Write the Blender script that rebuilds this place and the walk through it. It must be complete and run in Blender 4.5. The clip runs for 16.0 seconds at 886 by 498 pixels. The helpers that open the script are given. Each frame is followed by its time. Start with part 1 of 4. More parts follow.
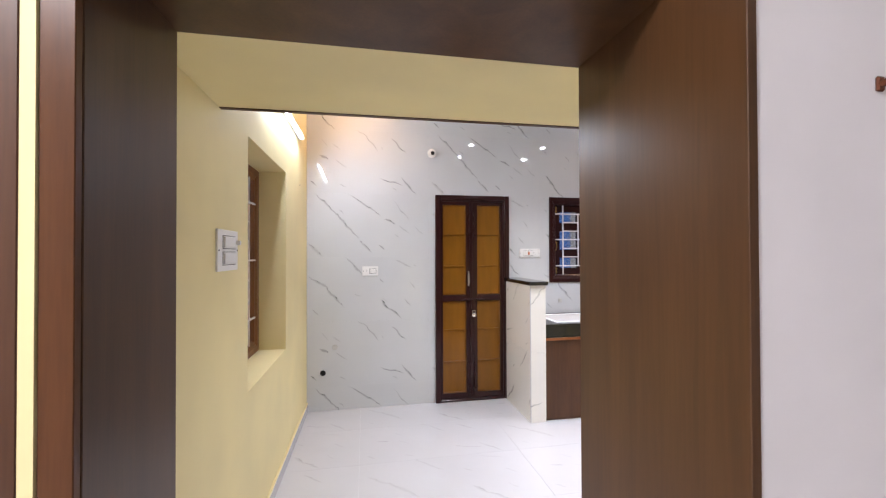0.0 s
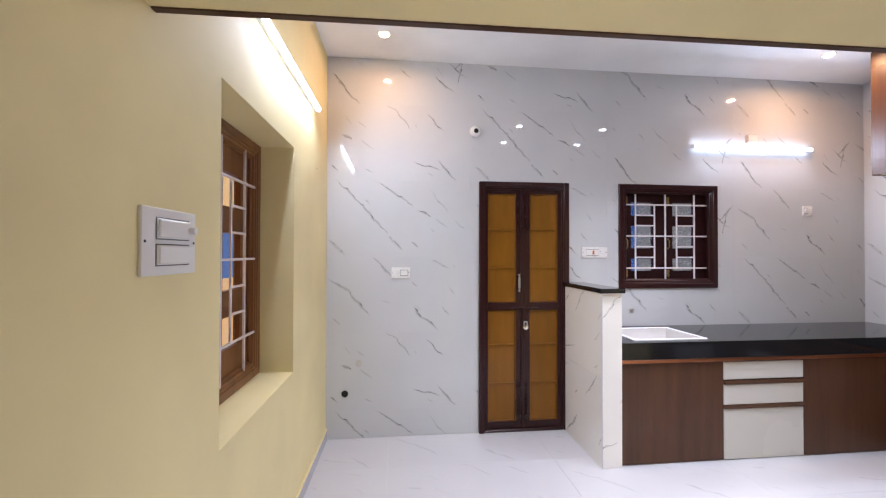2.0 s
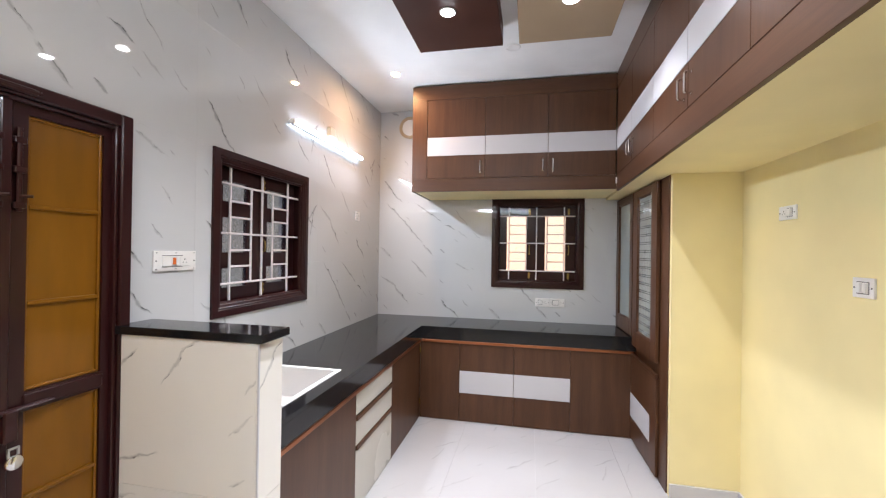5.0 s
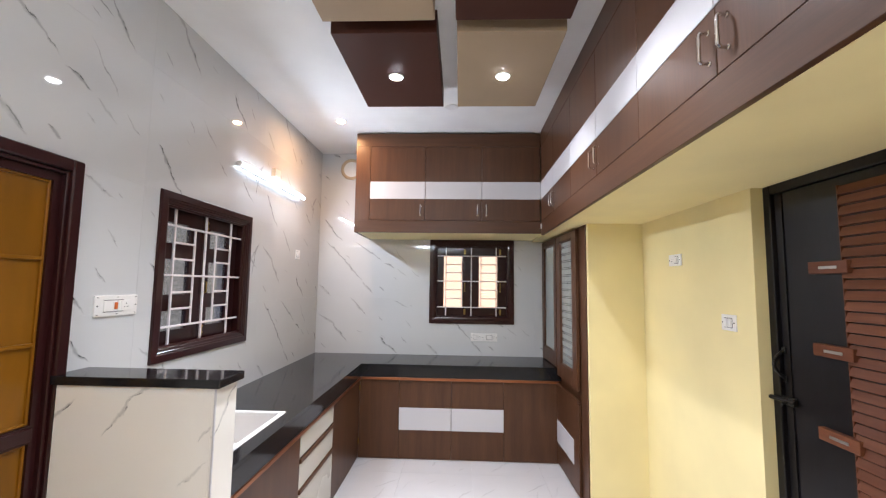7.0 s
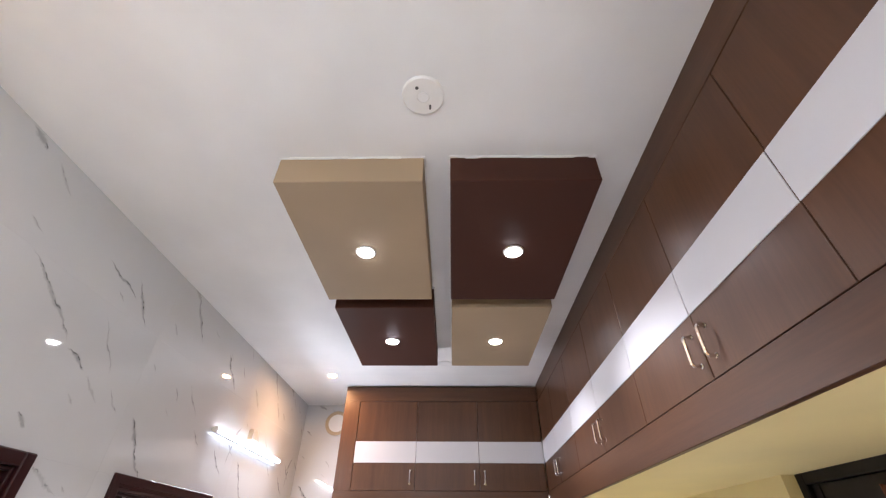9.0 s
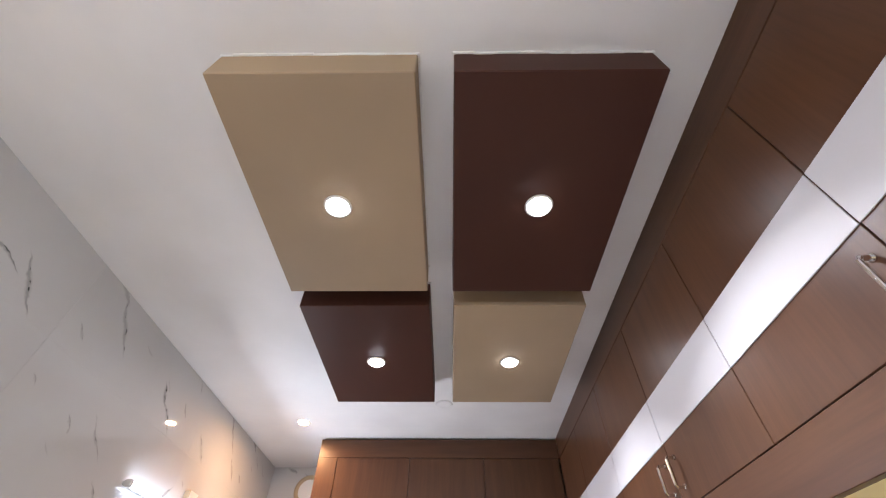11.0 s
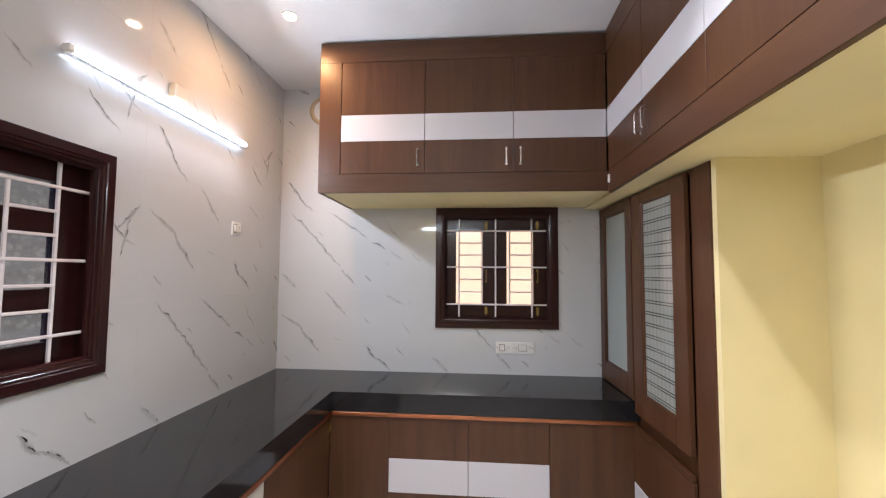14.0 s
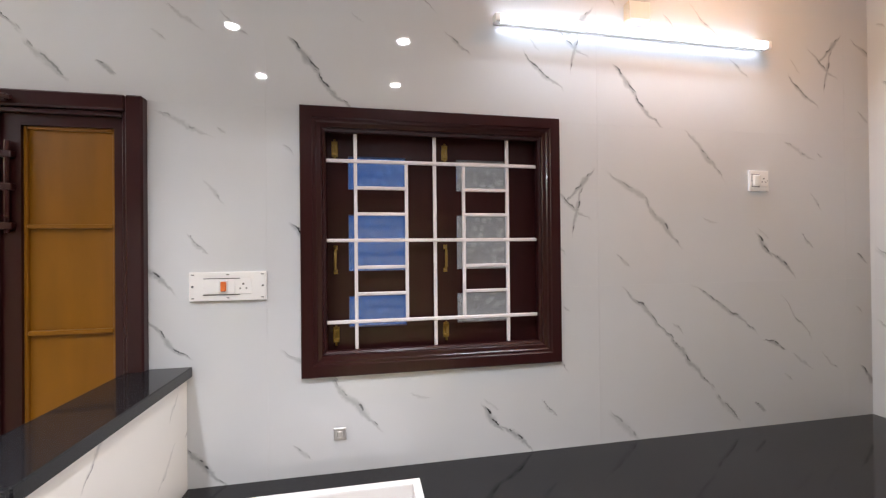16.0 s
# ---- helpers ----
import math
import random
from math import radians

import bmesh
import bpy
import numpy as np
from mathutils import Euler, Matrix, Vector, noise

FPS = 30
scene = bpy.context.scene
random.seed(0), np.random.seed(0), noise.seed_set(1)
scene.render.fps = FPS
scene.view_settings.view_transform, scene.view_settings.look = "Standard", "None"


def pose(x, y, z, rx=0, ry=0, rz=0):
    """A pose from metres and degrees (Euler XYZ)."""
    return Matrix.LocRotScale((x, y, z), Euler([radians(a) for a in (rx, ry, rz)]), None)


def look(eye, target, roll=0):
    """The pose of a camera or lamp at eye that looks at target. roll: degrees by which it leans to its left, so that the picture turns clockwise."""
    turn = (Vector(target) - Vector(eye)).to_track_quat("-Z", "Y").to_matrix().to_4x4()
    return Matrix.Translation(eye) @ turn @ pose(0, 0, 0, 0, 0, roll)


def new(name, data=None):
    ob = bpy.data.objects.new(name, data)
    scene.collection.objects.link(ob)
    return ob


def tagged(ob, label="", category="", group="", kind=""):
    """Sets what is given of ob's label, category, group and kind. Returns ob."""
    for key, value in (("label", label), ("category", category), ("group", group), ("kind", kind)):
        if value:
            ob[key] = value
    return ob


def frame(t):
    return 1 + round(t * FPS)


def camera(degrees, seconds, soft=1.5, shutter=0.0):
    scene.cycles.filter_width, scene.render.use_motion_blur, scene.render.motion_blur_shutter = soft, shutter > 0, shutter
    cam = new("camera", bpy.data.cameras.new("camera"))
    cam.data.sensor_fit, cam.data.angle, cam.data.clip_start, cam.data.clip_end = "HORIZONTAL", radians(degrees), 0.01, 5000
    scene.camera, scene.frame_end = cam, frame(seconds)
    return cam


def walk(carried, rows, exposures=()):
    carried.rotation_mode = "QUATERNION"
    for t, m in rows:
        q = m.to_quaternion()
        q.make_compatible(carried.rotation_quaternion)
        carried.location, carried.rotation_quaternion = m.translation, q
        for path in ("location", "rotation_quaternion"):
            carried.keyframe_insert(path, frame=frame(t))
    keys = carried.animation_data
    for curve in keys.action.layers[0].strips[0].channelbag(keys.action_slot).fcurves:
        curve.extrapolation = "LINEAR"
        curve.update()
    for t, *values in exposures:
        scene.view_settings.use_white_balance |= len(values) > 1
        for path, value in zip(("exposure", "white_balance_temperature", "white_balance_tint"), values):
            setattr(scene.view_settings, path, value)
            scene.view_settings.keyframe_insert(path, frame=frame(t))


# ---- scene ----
cam = camera(94.8, 16.0, soft=1.25)
PATH = [
    (0, (0.013, -0.046, 1.491), (0.391, 1.918, 1.512), -0.2),
    (0.5, (0.098, -0.109, 1.489), (0.165, 1.89, 1.499), 0.1),
    (1, (0.102, 0.032, 1.477), (0.119, 2.031, 1.49), 0.1),
    (1.5, (0.059, 0.325, 1.485), (0.115, 2.324, 1.502), 0.0),
    (2, (0.046, 0.65, 1.478), (0.263, 2.638, 1.5), 0.1),
    (2.5, (0.058, 0.978, 1.489), (0.558, 2.914, 1.521), 0.1),
    (3, (0.009, 1.369, 1.516), (0.927, 3.145, 1.536), 0.25),
    (3.5, (0.072, 1.718, 1.518), (1.395, 3.217, 1.528), 0.4),
    (4, (0.186, 2.018, 1.527), (1.844, 3.136, 1.54), 0.6),
    (4.5, (0.191, 2.277, 1.536), (2.063, 2.982, 1.544), 0.7),
    (4.7, (0.168, 2.334, 1.547), (2.087, 2.895, 1.548), 0.7),
    (6.8, (-0.080, 2.415, 1.572), (1.912, 2.508, 1.665), 0.7),
    (7, (-0.086, 2.421, 1.602), (1.904, 2.504, 1.777), 0.8),
    (7.5, (-0.103, 2.438, 1.69), (1.838, 2.506, 2.169), 0.7),
    (8, (-0.154, 2.452, 1.778), (1.686, 2.505, 2.562), 0.6),
    (8.5, (-0.146, 2.469, 1.791), (1.560, 2.508, 2.834), 0.4),
    (9, (-0.124, 2.456, 1.798), (1.478, 2.491, 2.995), 0.5),
    (11.3, (0.679, 2.480, 1.823), (2.054, 2.505, 3.275), 0.6),
    (11.5, (0.768, 2.494, 1.830), (2.159, 2.512, 3.268), 0.5),
    (12, (1.014, 2.512, 1.817), (2.544, 2.528, 3.105), 0.6),
    (12.5, (1.177, 2.502, 1.759), (2.92, 2.512, 2.74), 0.6),
    (13, (1.264, 2.502, 1.662), (3.155, 2.510, 2.312), 0.5),
    (13.5, (1.270, 2.477, 1.597), (3.240, 2.534, 1.942), 0.5),
    (14, (1.263, 2.437, 1.595), (3.253, 2.602, 1.714), 0.4),
    (14.5, (1.353, 2.4, 1.6), (3.295, 2.875, 1.657), 0.3),
    (15, (1.573, 2.45, 1.573), (3.309, 3.442, 1.619), 0.2),
    (15.5, (1.857, 2.531, 1.568), (3.102, 4.095, 1.605), -0.2),
    (16, (2.135, 2.564, 1.593), (2.515, 4.528, 1.604), -0.6),
]
EXPOSURES = [
    (0.0, 0.22, 6250, 15), (0.6, 0.22, 6000, 14), (1.0, 0.26, 5950, 16), (1.5, 0.27, 6050, 16), (2.0, 0.14, 6000, 18), (2.5, -0.06, 6080, 18), (3.0, -0.04, 6160, 17), (3.8, 0.04, 6150, 15), (4.7, 0.22, 6400, 12), (6.8, 0.25, 6450, 12), (7.5, 0.30, 6250, 13),
    (8.0, 0.42, 6300, 14), (8.5, 0.27, 6450, 16), (9.0, 0.22, 6500, 16), (11.5, 0.15, 6550, 16), (13.5, 0.10, 6550, 15), (15.0, 0.14, 6550, 12), (16.0, 0.20, 6600, 13),
]
walk(cam, [(t, look(eye, target, roll)) for t, eye, target, roll in PATH], EXPOSURES)

# ---- world and exposure ----
world = bpy.data.worlds.new("world")
scene.world = world
world.use_nodes = True
wn = world.node_tree
sky = wn.nodes.new("ShaderNodeTexSky")
sky.sky_type, sky.sun_disc = "NISHITA", False
sky.sun_elevation, sky.sun_rotation = radians(35), radians(110)
wn.links.new(sky.outputs[0], wn.nodes["Background"].inputs[0])
wn.nodes["Background"].inputs[1].default_value = 0.06

TUBE_GLOW, TUBE_POWER, SPOT_POWER, WARM_POWER, HALL_POWER = 13.0, 21.5, 10.0, 9.0, 90.0

# ---- plan, metres ----
NORTH, EAST, WEST, CEIL = 3.975, 4.335, -0.535, 3.055
SOUTH_IN, SOUTH_OUT, HALL_R = 1.065, 0.74, 0.529
SOFFIT = 2.074
CAB_Y, CAB_X = 1.670, 3.688
BASE_Y, BASE_X = 3.335, 3.785
TOP_Z = 0.855

# ---- materials ----
def mat(name, colour, rough=0.5, metal=0.0, coat=0.0, spec=0.5):
    m = bpy.data.materials.new(name)
    m.use_nodes = True
    b = m.node_tree.nodes["Principled BSDF"]
    b.inputs["Base Color"].default_value = (*colour, 1)
    b.inputs["Roughness"].default_value = rough
    b.inputs["Metallic"].default_value = metal
    b.inputs["Coat Weight"].default_value = coat
    b.inputs["Coat Roughness"].default_value = 0.08
    b.inputs["Specular IOR Level"].default_value = spec
    return m


def nodes_of(m):
    return m.node_tree.nodes, m.node_tree.links, m.node_tree.nodes["Principled BSDF"]


def node(m, kind, **values):
    n = m.node_tree.nodes.new(kind)
    for key, value in values.items():
        n.inputs[key].default_value = value
    return n


def coords(m, scale=(1, 1, 1), rot=(0, 0, 0)):
    n, l, _ = nodes_of(m)
    tc = n.new("ShaderNodeTexCoord")
    mp = n.new("ShaderNodeMapping")
    mp.inputs["Scale"].default_value = scale
    mp.inputs["Rotation"].default_value = rot
    l.new(tc.outputs["Object"], mp.inputs[0])
    return mp.outputs[0]


def ramp(m, src, stops):
    n, l, _ = nodes_of(m)
    r = n.new("ShaderNodeValToRGB")
    e = r.color_ramp.elements
    while len(e) < len(stops):
        e.new(0.5)
    for el, (p, c) in zip(e, stops):
        el.position, el.color = p, (*c, 1)
    l.new(src, r.inputs[0])
    return r.outputs[0]


def bump(m, src, strength, distance=0.002):
    n, l, b = nodes_of(m)
    bp = node(m, "ShaderNodeBump", Strength=strength, Distance=distance)
    l.new(src, bp.inputs["Height"])
    l.new(bp.outputs[0], b.inputs["Normal"])


def mixed(m, a, b_, fac, mode="MIX"):
    n, l, _ = nodes_of(m)
    x = n.new("ShaderNodeMix")
    x.data_type, x.blend_type = "RGBA", mode
    for sock, v in ((x.inputs[0], fac), (x.inputs[6], a), (x.inputs[7], b_)):
        if hasattr(v, "is_output"):
            l.new(v, sock)
        else:
            sock.default_value = v if isinstance(v, (int, float)) else (*v, 1)
    return x.outputs[2]


def paint(name, colour, rough=0.55, vary=0.06, relief=0.05, scale=2.0):
    """Rolled wall paint: broad tone drift, fine roller stipple."""
    m = mat(name, colour, rough, spec=0.2)
    n, l, b = nodes_of(m)
    big = node(m, "ShaderNodeTexNoise", Scale=scale, Detail=3.0)
    l.new(coords(m), big.inputs["Vector"])
    c = ramp(m, big.outputs[0], [(0.3, [x * (1 - vary) for x in colour]), (0.7, [min(1, x * (1 + vary)) for x in colour])])
    l.new(c, b.inputs["Base Color"])
    fine = node(m, "ShaderNodeTexNoise", Scale=260.0, Detail=2.0)
    l.new(coords(m), fine.inputs["Vector"])
    bump(m, fine.outputs[0], relief, 0.0008)
    r = n.new("ShaderNodeMapRange")
    r.inputs["To Min"].default_value, r.inputs["To Max"].default_value = rough - 0.06, rough + 0.08
    l.new(big.outputs[0], r.inputs[0])
    l.new(r.outputs[0], b.inputs["Roughness"])
    return m


def wood(name, dark, light, rough=0.42, along="z", coat=0.0, band=1.0, spec=0.22):
    """Wood-print laminate with the grain along one axis."""
    m = mat(name, dark, rough, coat=coat, spec=spec)
    n, l, b = nodes_of(m)
    s = {"z": (9, 9, 0.55), "x": (0.55, 9, 9), "y": (9, 0.55, 9)}[along]
    rnd = n.new("ShaderNodeObjectInfo")
    shift = n.new("ShaderNodeVectorMath")
    shift.operation = "ADD"
    sc = n.new("ShaderNodeVectorMath")
    sc.operation = "SCALE"
    sc.inputs[0].default_value = (7.0, 3.0, 5.0)
    l.new(rnd.outputs["Random"], sc.inputs["Scale"])
    l.new(coords(m, s), shift.inputs[0])
    l.new(sc.outputs[0], shift.inputs[1])
    broad = node(m, "ShaderNodeTexNoise", Scale=1.3 * band, Detail=5.0, Distortion=0.6)
    l.new(shift.outputs[0], broad.inputs["Vector"])
    fine = node(m, "ShaderNodeTexNoise", Scale=14.0, Detail=6.0)
    l.new(shift.outputs[0], fine.inputs["Vector"])
    mid = [(a + c) / 2 for a, c in zip(dark, light)]
    base = ramp(m, broad.outputs[0], [(0.3, dark), (0.5, mid), (0.72, light)])
    line = ramp(m, fine.outputs[0], [(0.35, (0.80, 0.80, 0.80)), (0.6, (1, 1, 1))])
    l.new(mixed(m, base, line, 0.6, "MULTIPLY"), b.inputs["Base Color"])
    bump(m, fine.outputs[0], 0.08, 0.0006)
    return m


def gloss_paint(name, colour, rough=0.28, vary=0.15):
    """Brushed enamel over timber."""
    m = mat(name, colour, rough, coat=0.18, spec=0.25)
    n, l, b = nodes_of(m)
    t = node(m, "ShaderNodeTexNoise", Scale=3.0, Detail=5.0)
    l.new(coords(m, (6, 6, 1.2)), t.inputs["Vector"])
    l.new(ramp(m, t.outputs[0], [(0.3, [x * (1 - vary) for x in colour]), (0.7, [x * (1 + vary) for x in colour])]), b.inputs["Base Color"])
    f = node(m, "ShaderNodeTexNoise", Scale=30.0, Detail=3.0)
    l.new(coords(m, (6, 6, 1.2)), f.inputs["Vector"])
    bump(m, f.outputs[0], 0.06, 0.001)
    return m


def glow(name, colour, strength):
    m = bpy.data.materials.new(name)
    m.use_nodes = True
    n, l, b = nodes_of(m)
    b.inputs["Base Color"].default_value = (*colour, 1)
    b.inputs["Emission Color"].default_value = (*colour, 1)
    b.inputs["Emission Strength"].default_value = strength
    return m


def glass(name, tint, rough, thin_pattern=0.0, scale=60.0):
    m = mat(name, tint, rough)
    n, l, b = nodes_of(m)
    b.inputs["Transmission Weight"].default_value = 1.0
    b.inputs["IOR"].default_value = 1.3
    if thin_pattern:
        v = node(m, "ShaderNodeTexVoronoi", Scale=scale)
        l.new(coords(m), v.inputs["Vector"])
        bump(m, v.outputs["Distance"], thin_pattern, 0.004)
    return m


# marble prints on a tile 1.187 x 0.615: strokes from (across, up) to (across, up), width, ink
PRINT_A = [(0.112, 0.602, 0.300, 0.420, 0.009, 0.75), (0.280, 0.440, 0.500, 0.195, 0.011, 0.80), (0.525, 0.159, 0.626, 0.058, 0.012, 0.55), (0.423, 0.604, 0.714, 0.413, 0.009, 0.75),
           (0.760, 0.370, 0.863, 0.330, 0.010, 1.0), (0.900, 0.300, 1.000, 0.240, 0.007, 0.5), (0.848, 0.547, 0.991, 0.372, 0.006, 0.5), (0.711, 0.115, 0.752, 0.079, 0.008, 0.9),
           (0.050, 0.130, 0.179, 0.017, 0.016, 0.45), (1.060, 0.300, 1.130, 0.230, 0.006, 0.5)]
PRINT_B = [(0.724, 0.155, 0.930, 0.092, 0.007, 0.95), (0.930, 0.167, 1.062, 0.017, 0.009, 0.95), (0.501, 0.610, 0.600, 0.555, 0.006, 0.6), (0.585, 0.560, 0.690, 0.430, 0.008, 0.7),
           (0.828, 0.546, 0.956, 0.422, 0.009, 0.9), (0.146, 0.356, 0.223, 0.323, 0.010, 0.95), (0.064, 0.113, 0.117, 0.072, 0.008, 0.8), (0.300, 0.330, 0.390, 0.250, 0.007, 0.45),
           (0.330, 0.090, 0.400, 0.060, 0.006, 0.4), (0.270, 0.480, 0.330, 0.420, 0.006, 0.5)]
PRINT_C = [(0.389, 0.618, 0.566, 0.425, 0.009, 0.7), (0.053, 0.431, 0.220, 0.320, 0.012, 0.65), (0.200, 0.330, 0.364, 0.154, 0.014, 0.75), (0.867, 0.582, 1.024, 0.512, 0.007, 0.5),
           (0.707, 0.414, 0.755, 0.375, 0.007, 0.8), (0.722, 0.207, 0.800, 0.110, 0.013, 1.0), (0.790, 0.130, 0.914, 0.019, 0.010, 0.95), (0.960, 0.200, 1.010, 0.130, 0.006, 0.6),
           (0.080, 0.120, 0.130, 0.080, 0.007, 0.5), (1.000, 0.370, 1.060, 0.300, 0.006, 0.5)]
PRINT_D = [(0.083, 0.230, 0.170, 0.120, 0.011, 1.0), (0.150, 0.130, 0.276, 0.011, 0.009, 0.9), (0.895, 0.253, 1.040, 0.122, 0.009, 0.85), (1.000, 0.370, 1.150, 0.256, 0.008, 0.7),
           (1.060, 0.330, 1.165, 0.440, 0.009, 0.95), (1.120, 0.380, 1.085, 0.200, 0.009, 0.85), (0.420, 0.500, 0.560, 0.380, 0.007, 0.55), (0.600, 0.300, 0.680, 0.230, 0.007, 0.6),
           (0.300, 0.450, 0.340, 0.400, 0.006, 0.6)]
TILE_W, TILE_H = 1.187, 0.615


def with_flecks(strokes, seed):
    """Adds the print's small stray flecks, slanting as the main strokes do."""
    r = random.Random(seed)
    out = list(strokes)
    for _ in range(3):
        u, v, n = r.uniform(0.05, 1.1), r.uniform(0.05, 0.56), r.uniform(0.015, 0.045)
        a = radians(r.uniform(-55, -20))
        out.append((u - n * math.cos(a), v - n * math.sin(a), u + n * math.cos(a), v + n * math.sin(a), r.uniform(0.004, 0.006), r.uniform(0.25, 0.5)))
    return out


def marble(name, base, ink, strokes, mirror=False, weight=1.0, rough=0.025, flat=False):
    """Polished porcelain with a printed marble pattern: short broken diagonal strokes."""
    m = mat(name, base, rough)
    n, l, b = nodes_of(m)
    b.inputs["IOR"].default_value = 1.6

    def maths(op, a, c, d=None):
        k = n.new("ShaderNodeMath")
        k.operation = op
        for sock, v in zip(k.inputs, (a, c, d)):
            if v is None:
                continue
            if hasattr(v, "is_output"):
                l.new(v, sock)
            else:
                sock.default_value = v
        return k.outputs[0]

    def span(src, lo, hi, out_lo, out_hi, soft=True):
        k = n.new("ShaderNodeMapRange")
        k.interpolation_type = "SMOOTHSTEP" if soft else "LINEAR"
        l.new(src, k.inputs[0])
        for key, v in (("From Min", lo), ("From Max", hi), ("To Min", out_lo), ("To Max", out_hi)):
            k.inputs[key].default_value = v
        return k.outputs[0]

    vec = coords(m)
    warp = node(m, "ShaderNodeTexNoise", Scale=9.0, Detail=7.0, Roughness=0.66)
    l.new(vec, warp.inputs["Vector"])
    off = n.new("ShaderNodeVectorMath")
    off.operation = "MULTIPLY_ADD"
    l.new(warp.outputs["Color"], off.inputs[0])
    off.inputs[1].default_value = (0.066, 0.066, 0.066)
    off.inputs[2].default_value = (-0.033, -0.033, -0.033)
    add = n.new("ShaderNodeVectorMath")
    l.new(vec, add.inputs[0])
    l.new(off.outputs[0], add.inputs[1])
    blot = node(m, "ShaderNodeTexNoise", Scale=24.0, Detail=3.0)
    l.new(vec, blot.inputs["Vector"])
    core, halo = None, None
    for u0, v0, u1, v1, width, dark in strokes:
        if mirror:
            u0, u1 = TILE_W - u0, TILE_W - u1
        half = math.hypot(u1 - u0, v1 - v0) / 2
        a = math.atan2(v1 - v0, u1 - u0)
        mp = n.new("ShaderNodeMapping")
        mp.vector_type = "TEXTURE"
        mid = ((u0 + u1) / 2, (v0 + v1) / 2)
        mp.inputs["Location"].default_value = (mid[0], mid[1], 0) if flat else (mid[0], 0, mid[1])
        mp.inputs["Rotation"].default_value = (0, 0, a) if flat else (0, -a, 0)
        l.new(add.outputs[0], mp.inputs[0])
        xyz = n.new("ShaderNodeSeparateXYZ")
        l.new(mp.outputs[0], xyz.inputs[0])
        side = xyz.outputs["Y" if flat else "Z"]
        far = maths("ABSOLUTE", xyz.outputs["X"], 0)
        along = span(far, half * 0.75, half * 1.25, 1, 0)
        slim = span(far, half * 0.1, half * 1.2, 1.0, 0.25)
        across = span(maths("DIVIDE", maths("ABSOLUTE", side, 0), slim), width * 0.12, width * 0.50, dark, 0)
        wide = span(maths("DIVIDE", maths("ABSOLUTE", maths("ADD", side, width * 0.4), 0), slim), 0.0, width * 1.5, 0.42 * dark, 0)
        s, h = maths("MULTIPLY", along, across), maths("MULTIPLY", along, wide)
        core = s if core is None else maths("MAXIMUM", core, s)
        halo = h if halo is None else maths("MAXIMUM", halo, h)
    core = maths("MULTIPLY", core, span(blot.outputs[0], 0.44, 0.56, 0.10, 1.0))
    f = maths("MULTIPLY", maths("MAXIMUM", core, halo), weight)
    cloud = node(m, "ShaderNodeTexNoise", Scale=2.2, Detail=4.0)
    l.new(vec, cloud.inputs["Vector"])
    ground = ramp(m, cloud.outputs[0], [(0.3, [x * 0.95 for x in base]), (0.7, base)])
    l.new(mixed(m, ground, ink, f), b.inputs["Base Color"])
    wav = node(m, "ShaderNodeTexNoise", Scale=3.0, Detail=1.0)
    l.new(vec, wav.inputs["Vector"])
    bump(m, wav.outputs[0], 0.03, 0.003)
    return m


def granite():
    m = mat("black_granite", (0.012, 0.012, 0.013), 0.085)
    n, l, b = nodes_of(m)
    s = node(m, "ShaderNodeTexNoise", Scale=420.0, Detail=2.0)
    l.new(coords(m), s.inputs["Vector"])
    l.new(ramp(m, s.outputs[0], [(0.55, (0.010, 0.010, 0.011)), (0.72, (0.035, 0.035, 0.038))]), b.inputs["Base Color"])
    b.inputs["IOR"].default_value = 1.42
    return m


def plaid():
    """Glass with a chequered pattern: pairs of dark lines across, faint ones upright."""
    m = mat("plaid_glass", (0.42, 0.44, 0.42), 0.08)
    n, l, b = nodes_of(m)
    vec = coords(m)
    xyz = n.new("ShaderNodeSeparateXYZ")
    l.new(vec, xyz.inputs[0])
    out = None
    for axis, pitch, fine, power in (("Z", 0.062, 0.30, 0.85), ("X", 0.040, 0.22, 0.35)):
        d = node(m, "ShaderNodeMath")
        d.operation = "DIVIDE"
        d.inputs[1].default_value = pitch
        l.new(xyz.outputs[axis], d.inputs[0])
        f = node(m, "ShaderNodeMath")
        f.operation = "FRACT"
        l.new(d.outputs[0], f.inputs[0])
        r = n.new("ShaderNodeValToRGB")
        r.color_ramp.interpolation = "CONSTANT"
        e = r.color_ramp.elements
        while len(e) < 5:
            e.new(0.5)
        for el, (p, v) in zip(e, ((0, 0), (0.2, power), (0.30, 0), (0.42, power), (0.52, 0))):
            el.position, el.color = p, (v, v, v, 1)
        l.new(f.outputs[0], r.inputs[0])
        if out is None:
            out = r.outputs[0]
        else:
            out = mixed(m, out, r.outputs[0], 1.0, "LIGHTEN")
    patch = node(m, "ShaderNodeTexNoise", Scale=3.0)
    l.new(vec, patch.inputs["Vector"])
    fac = mixed(m, out, ramp(m, patch.outputs[0], [(0.35, (0.55, 0.55, 0.55)), (0.6, (1, 1, 1))]), 1.0, "MULTIPLY")
    l.new(mixed(m, (0.30, 0.32, 0.30), (0.035, 0.035, 0.035), fac), b.inputs["Base Color"])
    return m


